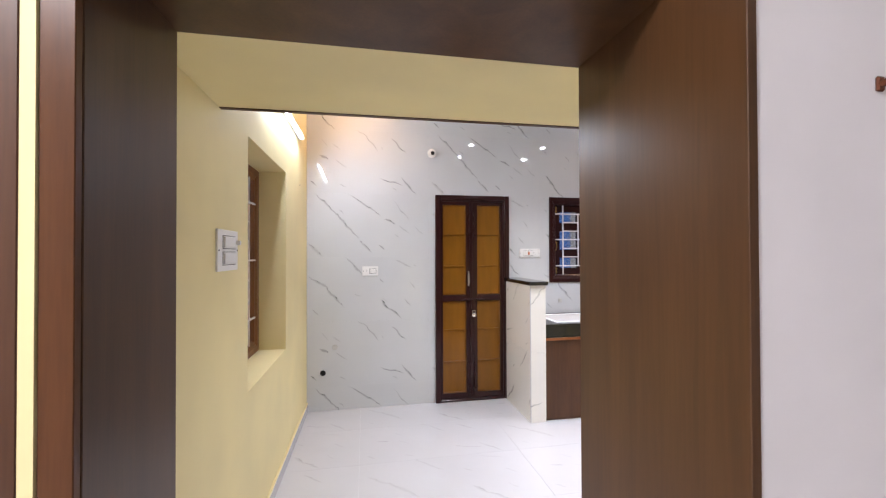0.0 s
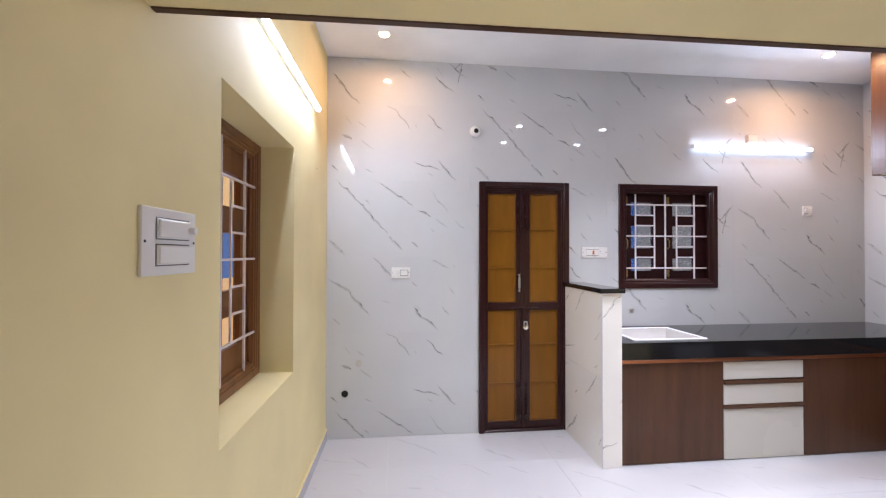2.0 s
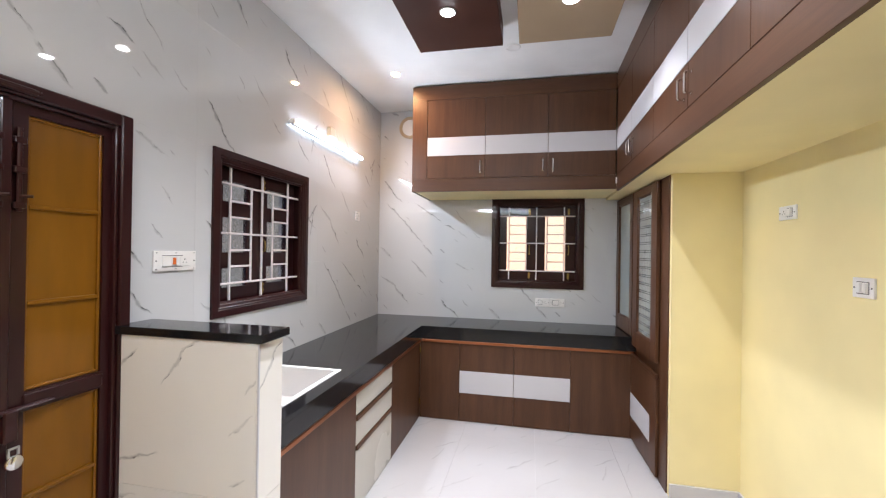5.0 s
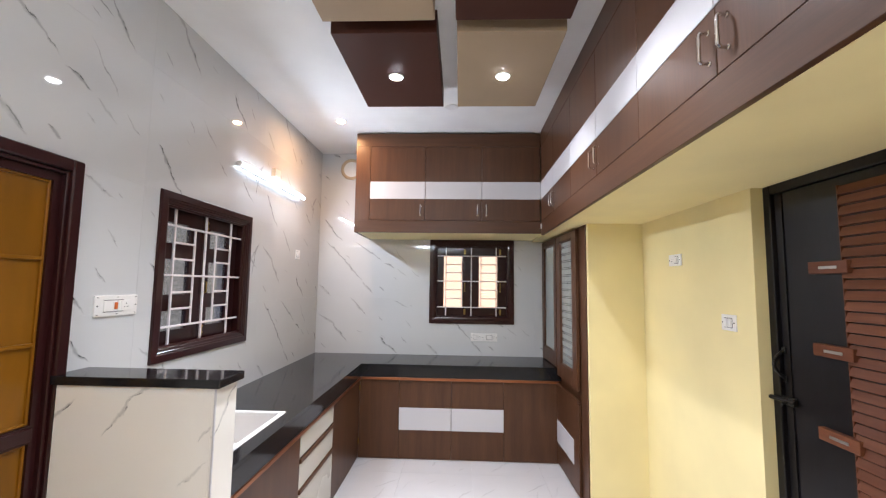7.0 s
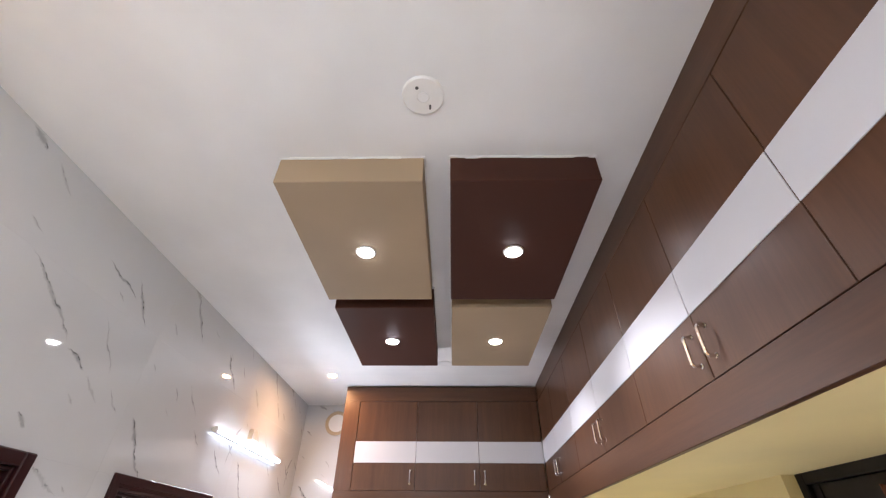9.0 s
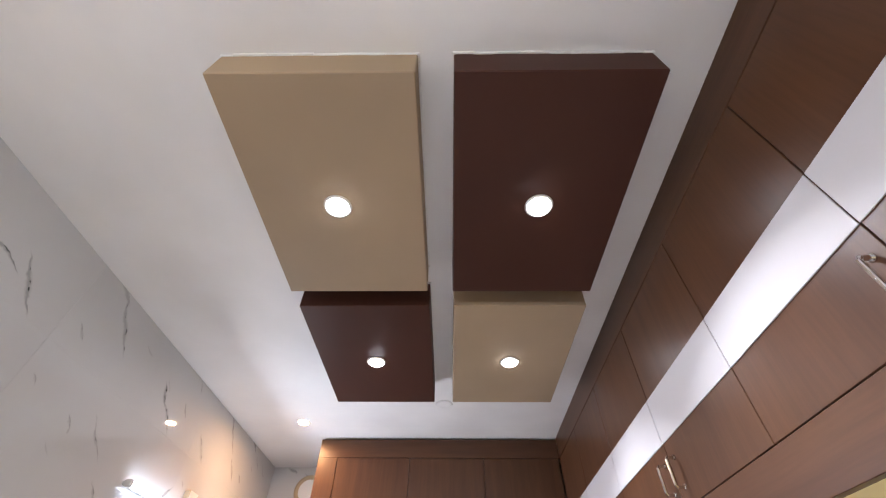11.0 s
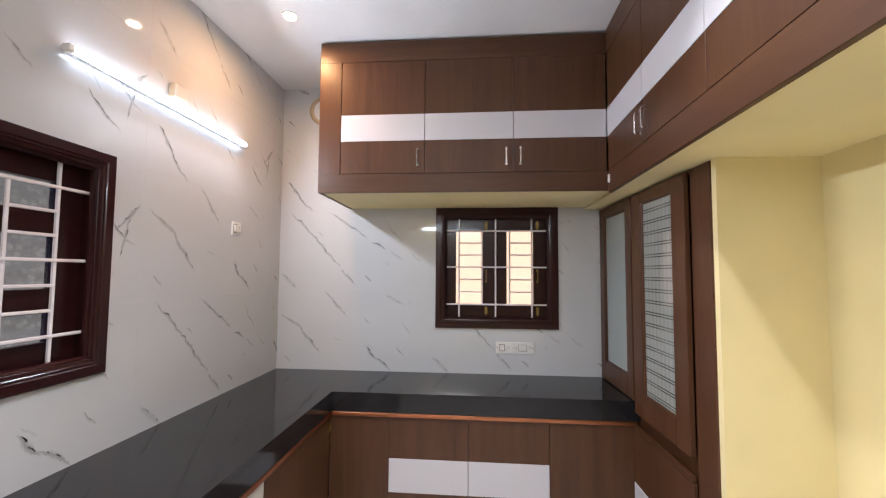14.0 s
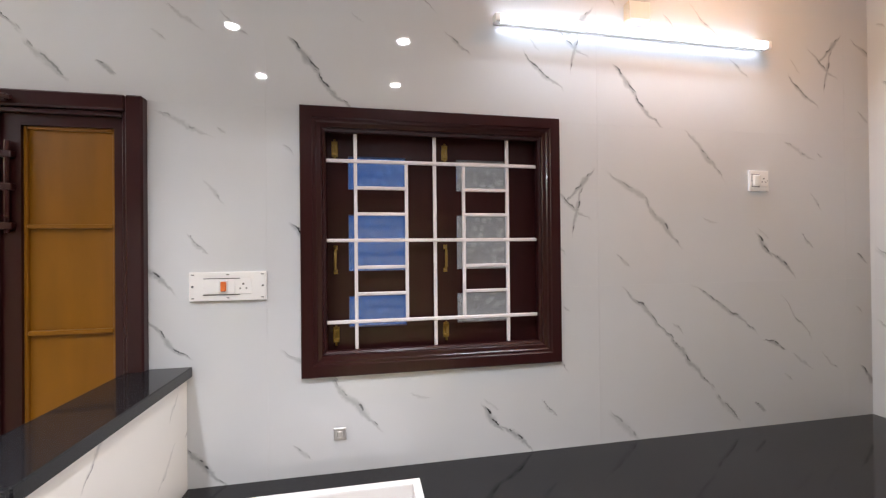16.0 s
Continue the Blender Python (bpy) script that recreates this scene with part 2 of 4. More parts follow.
INK = (0.010, 0.012, 0.014)
M_TILES = {k: marble("marble_wall_tile_" + k, (0.60, 0.61, 0.62), INK, with_flecks(p, i)) for i, (k, p) in enumerate((("a", PRINT_A), ("b", PRINT_B), ("c", PRINT_C), ("d", PRINT_D)))}
# paler base puts the west tube's light on the half wall into the colour
M_TILE_FLIP_LIT = marble("marble_half_wall_tile_lit", (0.84, 0.81, 0.75), INK, PRINT_B, mirror=True)
M_TILE_FLIP_C_LIT = marble("marble_half_wall_end_tile_lit", (0.82, 0.80, 0.75), INK, PRINT_C, mirror=True)
M_FLOOR = marble("marble_floor_tile", (0.57, 0.56, 0.57), (0.18, 0.16, 0.15), PRINT_C, weight=0.42, rough=0.035, flat=True)
M_FLOOR_B = marble("marble_floor_tile_two", (0.57, 0.56, 0.57), (0.18, 0.16, 0.15), PRINT_B, weight=0.42, rough=0.035, flat=True)
M_GROUT = mat("pale_grout", (0.62, 0.63, 0.63), 0.6)
M_YELLOW = paint("pale_yellow_wall_paint", (0.82, 0.71, 0.385))
M_CEIL = paint("white_ceiling_paint", (0.80, 0.80, 0.80), 0.7)
M_LILAC = paint("white_hall_paint", (0.78, 0.76, 0.77), 0.6)
M_WALNUT = wood("walnut_laminate", (0.067, 0.027, 0.012), (0.100, 0.043, 0.020), rough=0.38, spec=0.36)
M_WALNUT_H = wood("walnut_laminate_level", (0.067, 0.027, 0.012), (0.100, 0.043, 0.020), rough=0.38, spec=0.36, along="x")
M_PORTAL = wood("dark_portal_laminate", (0.058, 0.026, 0.011), (0.100, 0.046, 0.018), rough=0.36, spec=0.40)
M_VENEER = wood("red_brown_door_veneer", (0.072, 0.026, 0.009), (0.122, 0.048, 0.017), rough=0.30, spec=0.28)
M_WHITE_LAM = mat("white_gloss_laminate", (0.55, 0.54, 0.56), 0.48, spec=0.18)
M_MAROON = gloss_paint("dark_maroon_enamel", (0.026, 0.0062, 0.0065))
M_MUSTARD = gloss_paint("mustard_enamel", (0.195, 0.076, 0.004), 0.35, 0.10)
M_TEAK = wood("varnished_teak", (0.14, 0.050, 0.014), (0.24, 0.095, 0.030), rough=0.3, spec=0.4)
M_BAR = mat("white_grille_enamel", (0.78, 0.74, 0.76), 0.3)
M_PLASTIC = mat("white_switch_plastic", (0.80, 0.79, 0.77), 0.3)
M_PLATE = mat("grey_screw", (0.10, 0.10, 0.10), 0.4, 0.6)
M_NEON = glow("orange_neon_switch", (0.50, 0.11, 0.015), 0.18)
M_CHROME = mat("chrome", (0.75, 0.74, 0.72), 0.15, 1.0)
M_STEEL = mat("dull_steel", (0.55, 0.54, 0.52), 0.35, 1.0)
M_BRASS = mat("aged_brass", (0.38, 0.26, 0.08), 0.35, 1.0)
M_COPPER = mat("copper_profile", (0.42, 0.17, 0.085), 0.32, 1.0)
M_GRANITE = granite()
M_SINK = mat("off_white_stone_sink", (0.74, 0.72, 0.70), 0.4)
M_BEIGE = paint("beige_ceiling_panel_paint", (0.36, 0.27, 0.18), 0.6)
M_BROWN = paint("brown_ceiling_panel_paint", (0.055, 0.019, 0.012), 0.5)
M_BLACK = gloss_paint("black_door_enamel", (0.007, 0.006, 0.007), 0.4, 0.2)
M_SLAT = wood("red_brown_slat", (0.11, 0.036, 0.018), (0.19, 0.070, 0.036), along="x")
M_IRON = mat("black_iron", (0.008, 0.008, 0.008), 0.4, 0.3)
M_BORE_SHADE = mat("bore_shade", (0.01, 0.01, 0.01), 0.8)
M_TUBE = glow("tube_diffuser", (0.78, 0.87, 1.0), TUBE_GLOW)
M_LED = glow("led_diffuser", (0.92, 0.96, 1.0), 90.0)
M_HALL = glow("hall_diffuser", (1.0, 0.96, 0.95), 4.0)
M_LED_WARM = glow("warm_led_diffuser", (1.0, 0.72, 0.42), 40.0)
M_FROST = glass("frosted_pane", (0.95, 0.95, 0.93), 0.22)
M_CLEAR = glass("clear_pane", (0.95, 0.95, 0.95), 0.02)
M_PATTERN = glass("patterned_pane", (0.80, 0.84, 0.86), 0.12, 0.12, 60.0)
n_, l_, b_ = nodes_of(M_PATTERN)
leafy = node(M_PATTERN, "ShaderNodeTexVoronoi", Scale=38.0)
l_.new(coords(M_PATTERN), leafy.inputs["Vector"])
l_.new(ramp(M_PATTERN, leafy.outputs["Distance"], [(0.25, (0.86, 0.87, 0.88)), (0.55, (0.70, 0.71, 0.72))]), b_.inputs["Base Color"])
b_.inputs["Transmission Weight"].default_value = 0.91
M_CABGLASS = mat("grey_cabinet_glass", (0.34, 0.38, 0.37), 0.06)
M_PLAID = plaid()

# ---- building blocks ----
ORIGIN = {}


def box(bm, x0, x1, y0, y1, z0, z1, bevel=0.0, seg=1):
    """A box in world metres, with its edges rounded by bevel."""
    r = bmesh.ops.create_cube(bm, size=1.0)
    vs = r["verts"]
    c = Vector(((x0 + x1) / 2, (y0 + y1) / 2, (z0 + z1) / 2))
    for v in vs:
        v.co = Vector((v.co.x * abs(x1 - x0), v.co.y * abs(y1 - y0), v.co.z * abs(z1 - z0))) + c
    if bevel:
        es = list({e for v in vs for e in v.link_edges})
        bmesh.ops.bevel(bm, geom=es, offset=bevel, segments=seg, affect="EDGES", profile=0.6)
    return bm


def tube(bm, a, b, r, seg=12, r2=None):
    """A closed round bar from a to b."""
    a, b = Vector(a), Vector(b)
    d = b - a
    m = Matrix.Translation((a + b) / 2) @ d.to_track_quat("Z", "Y").to_matrix().to_4x4()
    bmesh.ops.create_cone(bm, cap_ends=True, segments=seg, radius1=r, radius2=r if r2 is None else r2, depth=d.length, matrix=m)
    return bm


def lathe(bm, profile, m, seg=24):
    """Turns a profile of (radius, height) about the local z of m."""
    rings = []
    for r, z in profile:
        rings.append([bm.verts.new(m @ Vector((r * math.cos(2 * math.pi * i / seg), r * math.sin(2 * math.pi * i / seg), z))) for i in range(seg)])
    for p, q in zip(rings, rings[1:]):
        for i in range(seg):
            j = (i + 1) % seg
            bm.faces.new((p[i], p[j], q[j], q[i]))
    for ring in (rings[0], rings[-1]):
        bm.faces.new(ring)
    bmesh.ops.recalc_face_normals(bm, faces=bm.faces)
    return bm


LOCAL = set()


def thing(name, at, label, category, group="", kind="", turn=None):
    """An empty at the base of a thing; its parts hang from it. With a turn (degrees about z), parts are given in the thing's own frame."""
    ob = new(name)
    ob.empty_display_size = 0.05
    ob.matrix_basis = pose(*at, 0, 0, turn or 0)
    if turn is not None:
        LOCAL.add(ob.name)
    ORIGIN[ob.name] = ob.matrix_basis.copy()
    return tagged(ob, label, category, group, kind)


def mesh_of(name, bm, material, smooth=False):
    me = bpy.data.meshes.new(name)
    bm.to_mesh(me)
    bm.free()
    me.materials.append(material)
    if smooth:
        me.shade_smooth()
    return me


def part(name, bm, material, parent, label="", smooth=False):
    """Links a bmesh, given in world metres (or in the thing's own frame if that is turned), as one part."""
    root = parent
    while root.parent:
        root = root.parent
    base = ORIGIN[root.name]
    if root.name not in LOCAL:
        bmesh.ops.transform(bm, matrix=Matrix.Translation(-base.translation), verts=bm.verts)
    ob = new(name, mesh_of(name, bm, material, smooth))
    ob.parent = parent
    if label:
        ob["label"] = label
    return ob


def solo(name, bm, material, label, category, at=(0, 0, 0), group="", kind="", smooth=False):
    """A thing that is one mesh, with its origin at its base."""
    bmesh.ops.transform(bm, matrix=Matrix.Translation(-Vector(at)), verts=bm.verts)
    ob = new(name, mesh_of(name, bm, material, smooth))
    ob.location = at
    ORIGIN[ob.name] = Matrix.Translation(at)
    return tagged(ob, label, category, group, kind)


def B(*a, **k):
    return box(bmesh.new(), *a, **k)


def T(*a, **k):
    return tube(bmesh.new(), *a, **k)


def boxes(rects, bevel=0.0):
    bm = bmesh.new()
    for r in rects:
        box(bm, *r, bevel=bevel)
    return bm


def holed(u0, u1, v0, v1, holes):
    """The rectangles that are left of one rectangle when the holes are cut out."""
    us = sorted({u0, u1, *[min(max(h[i], u0), u1) for h in holes for i in (0, 1)]})
    out = []
    for a, b in zip(us, us[1:]):
        cuts = sorted((max(h[2], v0), min(h[3], v1)) for h in holes if h[0] < b - 1e-6 and h[1] > a + 1e-6 and h[2] < v1 and h[3] > v0)
        low = v0
        for c, d in cuts:
            if c > low + 1e-6:
                out.append((a, b, low, c))
            low = max(low, d)
        if v1 > low + 1e-6:
            out.append((a, b, low, v1))
    return out


def ring_frame(bm, w, h, profile):
    """A mitred frame round a w x h opening in its own plane: the profile's (inset, depth) points swept round the four corners."""
    loops = [[bm.verts.new((x, dep, z)) for x, z in ((i, i), (w - i, i), (w - i, h - i), (i, h - i))] for i, dep in profile]
    for p, q in zip(loops, loops[1:] + loops[:1]):
        for k in range(4):
            j = (k + 1) % 4
            bm.faces.new((p[k], p[j], q[j], q[k]))
    bmesh.ops.recalc_face_normals(bm, faces=bm.faces)
    return bm


# ---- structure ----
N_DOOR = (0.707, 1.478, 0.0, 2.075)
N_WIN = (1.93, 2.85, 1.18, 2.08)
E_WIN = (1.838, 2.745, 1.19, 2.09)
W_WIN = (2.083, 2.998, 0.818, 2.068)
PORTAL = (-0.444, 0.642, 0.0, 2.044)
BLACK = (0.95, 1.85, 0.0, 2.075)
WT = 0.22


def shrink(r, d):
    return (r[0] + d, r[1] - d, r[2] + (d if r[2] > 0 else 0), r[3] - d)


def wall(name, rects, material, label):
    return solo(name, boxes(rects), material, label, "wall", kind="structure")


wall_north = wall("wall_north", [(a, b, NORTH + 0.0008, NORTH + WT, c, d) for a, b, c, d in holed(WEST - 0.25, EAST + WT, 0, CEIL, [shrink(N_DOOR, 0.02), shrink(N_WIN, 0.02)])],
                  M_GROUT, "north kitchen wall behind white marble-print tiles")
wall_east = wall("wall_east", [(EAST + 0.0008, EAST + WT, a, b, c, d) for a, b, c, d in holed(HALL_R - 3.6, NORTH + 0.0008, 0, CEIL, [shrink(E_WIN, 0.02)])],
                 M_GROUT, "east kitchen wall behind white marble-print tiles")
wall_west = wall("wall_west", [(WEST - 0.25, WEST, a, b, c, d) for a, b, c, d in holed(SOUTH_IN + 0.001, NORTH + 0.010, 0, CEIL, [W_WIN])],
                 M_YELLOW, "pale yellow painted wall with a deep window opening")
wall_south = wall("wall_south", [(a, b, SOUTH_OUT, SOUTH_IN, c, d) for a, b, c, d in holed(WEST - 0.06, EAST + 0.01, 0, CEIL, [(PORTAL[0] - 0.02, PORTAL[1] + 0.02, -1, PORTAL[3] + 0.02), BLACK])],
                  M_YELLOW, "pale yellow painted wall round the entry and a black door")
wall("wall_hall_north", [(PORTAL[1] + 0.02, EAST + 0.01, HALL_R, SOUTH_OUT - 0.002, 0, CEIL)], M_LILAC, "off-white painted hall wall beside the entry")
wall("wall_hall_entry", [(-2.4, PORTAL[0] - 0.0765, SOUTH_OUT - 0.012, SOUTH_OUT - 0.002, 0, CEIL),
                        (PORTAL[0] - 0.0765, PORTAL[0] - 0.054, SOUTH_OUT - 0.034, SOUTH_OUT - 0.002, 0, CEIL),
                        (PORTAL[0] - 0.053, PORTAL[1] + 0.018, SOUTH_OUT - 0.012, SOUTH_OUT - 0.002, PORTAL[3] + 0.07, CEIL)], M_YELLOW, "cream painted hall wall beside and over the entry")
wall("wall_hall_west", [(-2.65, -2.4, -3.1, SOUTH_OUT, 0, CEIL)], M_LILAC, "off-white painted hall wall")
wall("wall_hall_south", [(-2.65, EAST + WT, -3.3, -3.1, 0, CEIL)], M_LILAC, "off-white painted hall wall")
wall("wall_hall_corner", [(-2.4, WEST - 0.25, SOUTH_OUT, SOUTH_OUT + 0.2, 0, CEIL)], M_LILAC, "off-white painted hall wall")
wall("wall_stub", [(2.985, 3.018, SOUTH_IN, 1.468, 0, SOFFIT)], M_YELLOW, "pale yellow painted wall return beside the tall cupboard")
floor = solo("floor", B(-2.7, EAST + 0.3, -3.4, NORTH + 0.3, -0.2, -0.010), M_GROUT, "grouted bed under white marble-print floor tiles", "floor", kind="structure")
solo("ceiling", B(-2.7, EAST + 0.3, -3.4, NORTH + 0.3, CEIL, CEIL + 0.15), M_CEIL, "plain white painted ceiling", "ceiling", kind="structure")
solo("loft_slab_south", B(WEST - 0.04, EAST, SOUTH_IN - 0.10, CAB_Y - 0.022, SOFFIT, SOFFIT + 0.06), M_YELLOW, "pale yellow painted underside of the loft slab", "soffit", kind="structure")
solo("loft_slab_east", B(CAB_X + 0.022, EAST, CAB_Y - 0.022, 3.40, SOFFIT + 0.016, SOFFIT + 0.06), M_YELLOW, "pale yellow painted underside of the loft slab", "soffit", kind="structure")

# portal lining and face boards
def board(name, r, material, label):
    return solo(name, B(*r, bevel=0.0015), material, label, "trim", kind="structure")


board("trim_jamb_west", (PORTAL[0] - 0.02, PORTAL[0], SOUTH_OUT - 0.012, SOUTH_IN + 0.004, 0, PORTAL[3]), M_PORTAL, "dark brown laminate jamb board of the entry")
board("trim_jamb_east", (PORTAL[1], PORTAL[1] + 0.02, HALL_R - 0.006, SOUTH_IN + 0.004, 0, PORTAL[3] + 0.3), M_PORTAL, "dark brown laminate jamb board of the entry")
board("trim_lintel", (PORTAL[0] - 0.02, PORTAL[1], SOUTH_OUT - 0.012, SOUTH_IN + 0.004, PORTAL[3], PORTAL[3] + 0.02), M_PORTAL, "dark brown laminate lintel board of the entry")
board("trim_face_west", (PORTAL[0] - 0.0525, PORTAL[0] - 0.0015, SOUTH_OUT - 0.030, SOUTH_OUT - 0.0125, 0, PORTAL[3] + 0.068), M_VENEER, "reddish brown face board of the entry")
board("trim_face_top", (PORTAL[0] - 0.0015, PORTAL[1] - 0.001, SOUTH_OUT - 0.030, SOUTH_OUT - 0.0125, PORTAL[3] + 0.0015, PORTAL[3] + 0.068), M_WALNUT_H, "reddish brown face board over the entry")

# skirting
def skirting(name, r):
    return solo(name, B(*r, bevel=0.002), M_FLOOR, "pale grey tile skirting along the yellow wall", "baseboard", kind="structure")


skirting("baseboard_west", (WEST, WEST + 0.012, SOUTH_IN, NORTH, 0, 0.072))
solo("baseboard_west_top", B(WEST, WEST + 0.011, SOUTH_IN, NORTH, 0.0725, 0.092, bevel=0.004), M_YELLOW, "pale yellow strip along the top of the tile skirting", "baseboard", kind="structure")
skirting("baseboard_south", (1.852, 2.985, SOUTH_IN, SOUTH_IN + 0.012, 0, 0.086))
skirting("baseboard_south_middle", (PORTAL[1] + 0.03, 0.948, SOUTH_IN, SOUTH_IN + 0.012, 0, 0.086))
skirting("baseboard_stub", (2.973, 2.985, SOUTH_IN + 0.012, 1.468, 0, 0.086))


# ---- windows ----
def window(name, at, turn, w, h, wood_m, pane_m, panes, label, hardware, recess=0.0, border=0.068, forward=0.0):
    """A wooden window in its own frame: x across, y into the wall, z up; bars before two shutters."""
    top = thing(name, at, label, "window", kind="structure", turn=turn)
    d = recess
    part("window_frame", ring_frame(bmesh.new(), w, h, [(0.0, d + 0.10), (0.0, d - 0.013), (0.003, d - 0.016), (border * 0.55, d - 0.016), (border * 0.60, d - 0.011), (border * 0.72, d - 0.011),
                                                        (border * 0.78, d - 0.006), (border - 0.003, d - 0.004), (border, d + 0.0), (border, d + 0.10)]), wood_m, top)
    bead = ring_frame(bmesh.new(), w - 2 * border + 0.004, h - 2 * border + 0.004, [(0.0, d + 0.022), (0.0, d + 0.006), (0.004, d + 0.004), (0.012, d + 0.010), (0.014, d + 0.022)])
    bmesh.ops.translate(bead, vec=(border - 0.002, 0, border - 0.002), verts=bead.verts)
    part("bead", bead, wood_m, top)
    fx = lambda f: f * w
    fz = lambda f: f * h
    y = d + 0.030 - forward
    for f in (0.193, 0.496, 0.794):
        part("grille_bar", B(fx(f) - 0.006, fx(f) + 0.006, y, y + 0.012, border - 0.01, h - border + 0.01, bevel=0.002), M_BAR, top, "white upright bar")
    for f in (0.809, 0.504, 0.192):
        part("grille_bar", B(border - 0.01, w - border + 0.01, y - 0.004, y + 0.008, fz(f) - 0.006, fz(f) + 0.006, bevel=0.002), M_BAR, top, "white level bar")
    for f in (0.385, 0.612):
        part("grille_bar", B(fx(f) - 0.006, fx(f) + 0.006, y, y + 0.010, fz(0.192), fz(0.809), bevel=0.002), M_BAR, top)
    for a, b in ((0.193, 0.385), (0.612, 0.794)):
        for f in (0.707, 0.606, 0.400, 0.297):
            part("grille_bar", B(fx(a), fx(b), y, y + 0.010, fz(f) - 0.006, fz(f) + 0.006, bevel=0.002), M_BAR, top)
    ys = d + 0.062 - forward
    mid = w / 2
    spans = ((border - 0.004, mid - 0.002, 0.165 * w, 0.385 * w), (mid + 0.002, w - border + 0.004, 0.590 * w, 0.810 * w))
    for s0, s1, p0, p1 in spans:
        ends = [fz(0.185), fz(0.815)] if panes == 1 else [fz(0.165), fz(0.285), fz(0.385), fz(0.605), fz(0.705), fz(0.835)]
        holes = [(p0, p1, ends[i], ends[i + 1]) for i in range(0, len(ends), 2)]
        leaf = boxes([(a, b, ys, ys + 0.030, c, e) for a, b, c, e in holed(s0, s1, border - 0.004, h - border + 0.004, holes)])
        leaf_ob = part("shutter", leaf, wood_m, top)
        for a, b, c, e in holes:
            pane = part("pane", B(a - 0.002, b + 0.002, ys + 0.012, ys + 0.018, c - 0.002, e + 0.002), pane_m, leaf_ob, "frosted glass pane")
            pane.visible_shadow = False
        if hardware:
            hx = p0 - 0.045 if hardware < 0 else p1 + 0.030
            for z0 in (border + 0.030, h - border - 0.085):
                bolt = B(hx - 0.011, hx + 0.011, ys - 0.004, ys, z0, z0 + 0.055, bevel=0.0015)
                tube(bolt, (hx, ys - 0.008, z0 - 0.01), (hx, ys - 0.008, z0 + 0.060), 0.004, 8)
                for zz in (z0 + 0.010, z0 + 0.045):
                    box(bolt, hx - 0.010, hx + 0.010, ys - 0.013, ys - 0.003, zz - 0.006, zz + 0.006, bevel=0.002)
                part("bolt", bolt, M_BRASS, leaf_ob, "aged brass tower bolt")
            zc = fz(0.43)
            grip = T((hx, ys - 0.022, zc - 0.030), (hx, ys - 0.022, zc + 0.030), 0.005, 8)
            for s in (-1, 1):
                tube(grip, (hx, ys - 0.022, zc + s * 0.030), (hx, ys, zc + s * 0.042), 0.004, 8)
                box(grip, hx - 0.007, hx + 0.007, ys - 0.003, ys, zc + s * 0.042 - 0.008, zc + s * 0.042 + 0.008, bevel=0.001)
            part("handle", grip, M_BRASS, leaf_ob, "aged brass pull handle", smooth=True)
    return top


window("window_north", (N_WIN[0], NORTH, N_WIN[2]), 0, N_WIN[1] - N_WIN[0], N_WIN[3] - N_WIN[2], M_MAROON, M_PATTERN, 3,
       "dark maroon wooden window with white grille and patterned glass", -1)
window("window_east", (EAST, E_WIN[1], E_WIN[2]), -90, E_WIN[1] - E_WIN[0], E_WIN[3] - E_WIN[2], M_MAROON, M_FROST, 1,
       "dark maroon wooden window with white grille and bright frosted panes", 1)
window("window_west", (WEST - 0.195, W_WIN[0], W_WIN[2]), 90, W_WIN[1] - W_WIN[0], W_WIN[3] - W_WIN[2], M_TEAK, M_CLEAR, 3,
       "varnished teak window with white grille in a deep reveal", 0, border=0.075, forward=0.037)

# glowing panels added to stand in for the daylight and colours outside the windows
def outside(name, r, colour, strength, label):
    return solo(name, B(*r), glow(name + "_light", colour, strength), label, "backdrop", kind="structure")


outside("backdrop_east", (EAST + 0.9, EAST + 0.92, 0.8, 3.8, 1.22, 3.0), (1.0, 0.76, 0.60), 0.92, "glowing cream panel standing in for daylight outside the window")
outside("backdrop_east_base", (EAST + 0.9, EAST + 0.92, 0.8, 3.8, 0.2, 1.219), (1.0, 0.70, 0.42), 0.92, "glowing orange panel standing in for the lower daylight")
outside("backdrop_north", (2.66, 5.2, NORTH + 0.9, NORTH + 0.92, 0.3, 3.0), (0.46, 0.45, 0.43), 0.32, "dimly glowing grey panel added outside the window")
outside("backdrop_north_sheet", (1.0, 2.655, NORTH + 0.9, NORTH + 0.92, 0.3, 3.0), (0.03, 0.14, 0.44), 0.60, "glowing blue panel added outside the window")
outside("backdrop_west", (WEST - 1.3, WEST - 1.28, 1.2, 7.4, 0.2, 3.2), (0.85, 0.52, 0.22), 0.8, "glowing warm orange panel added outside the window")
outside("backdrop_west_sheet", (WEST - 1.2, WEST - 1.19, 2.6, 6.4, 1.22, 1.72), (0.06, 0.16, 0.42), 0.7, "glowing blue panel added outside the window")


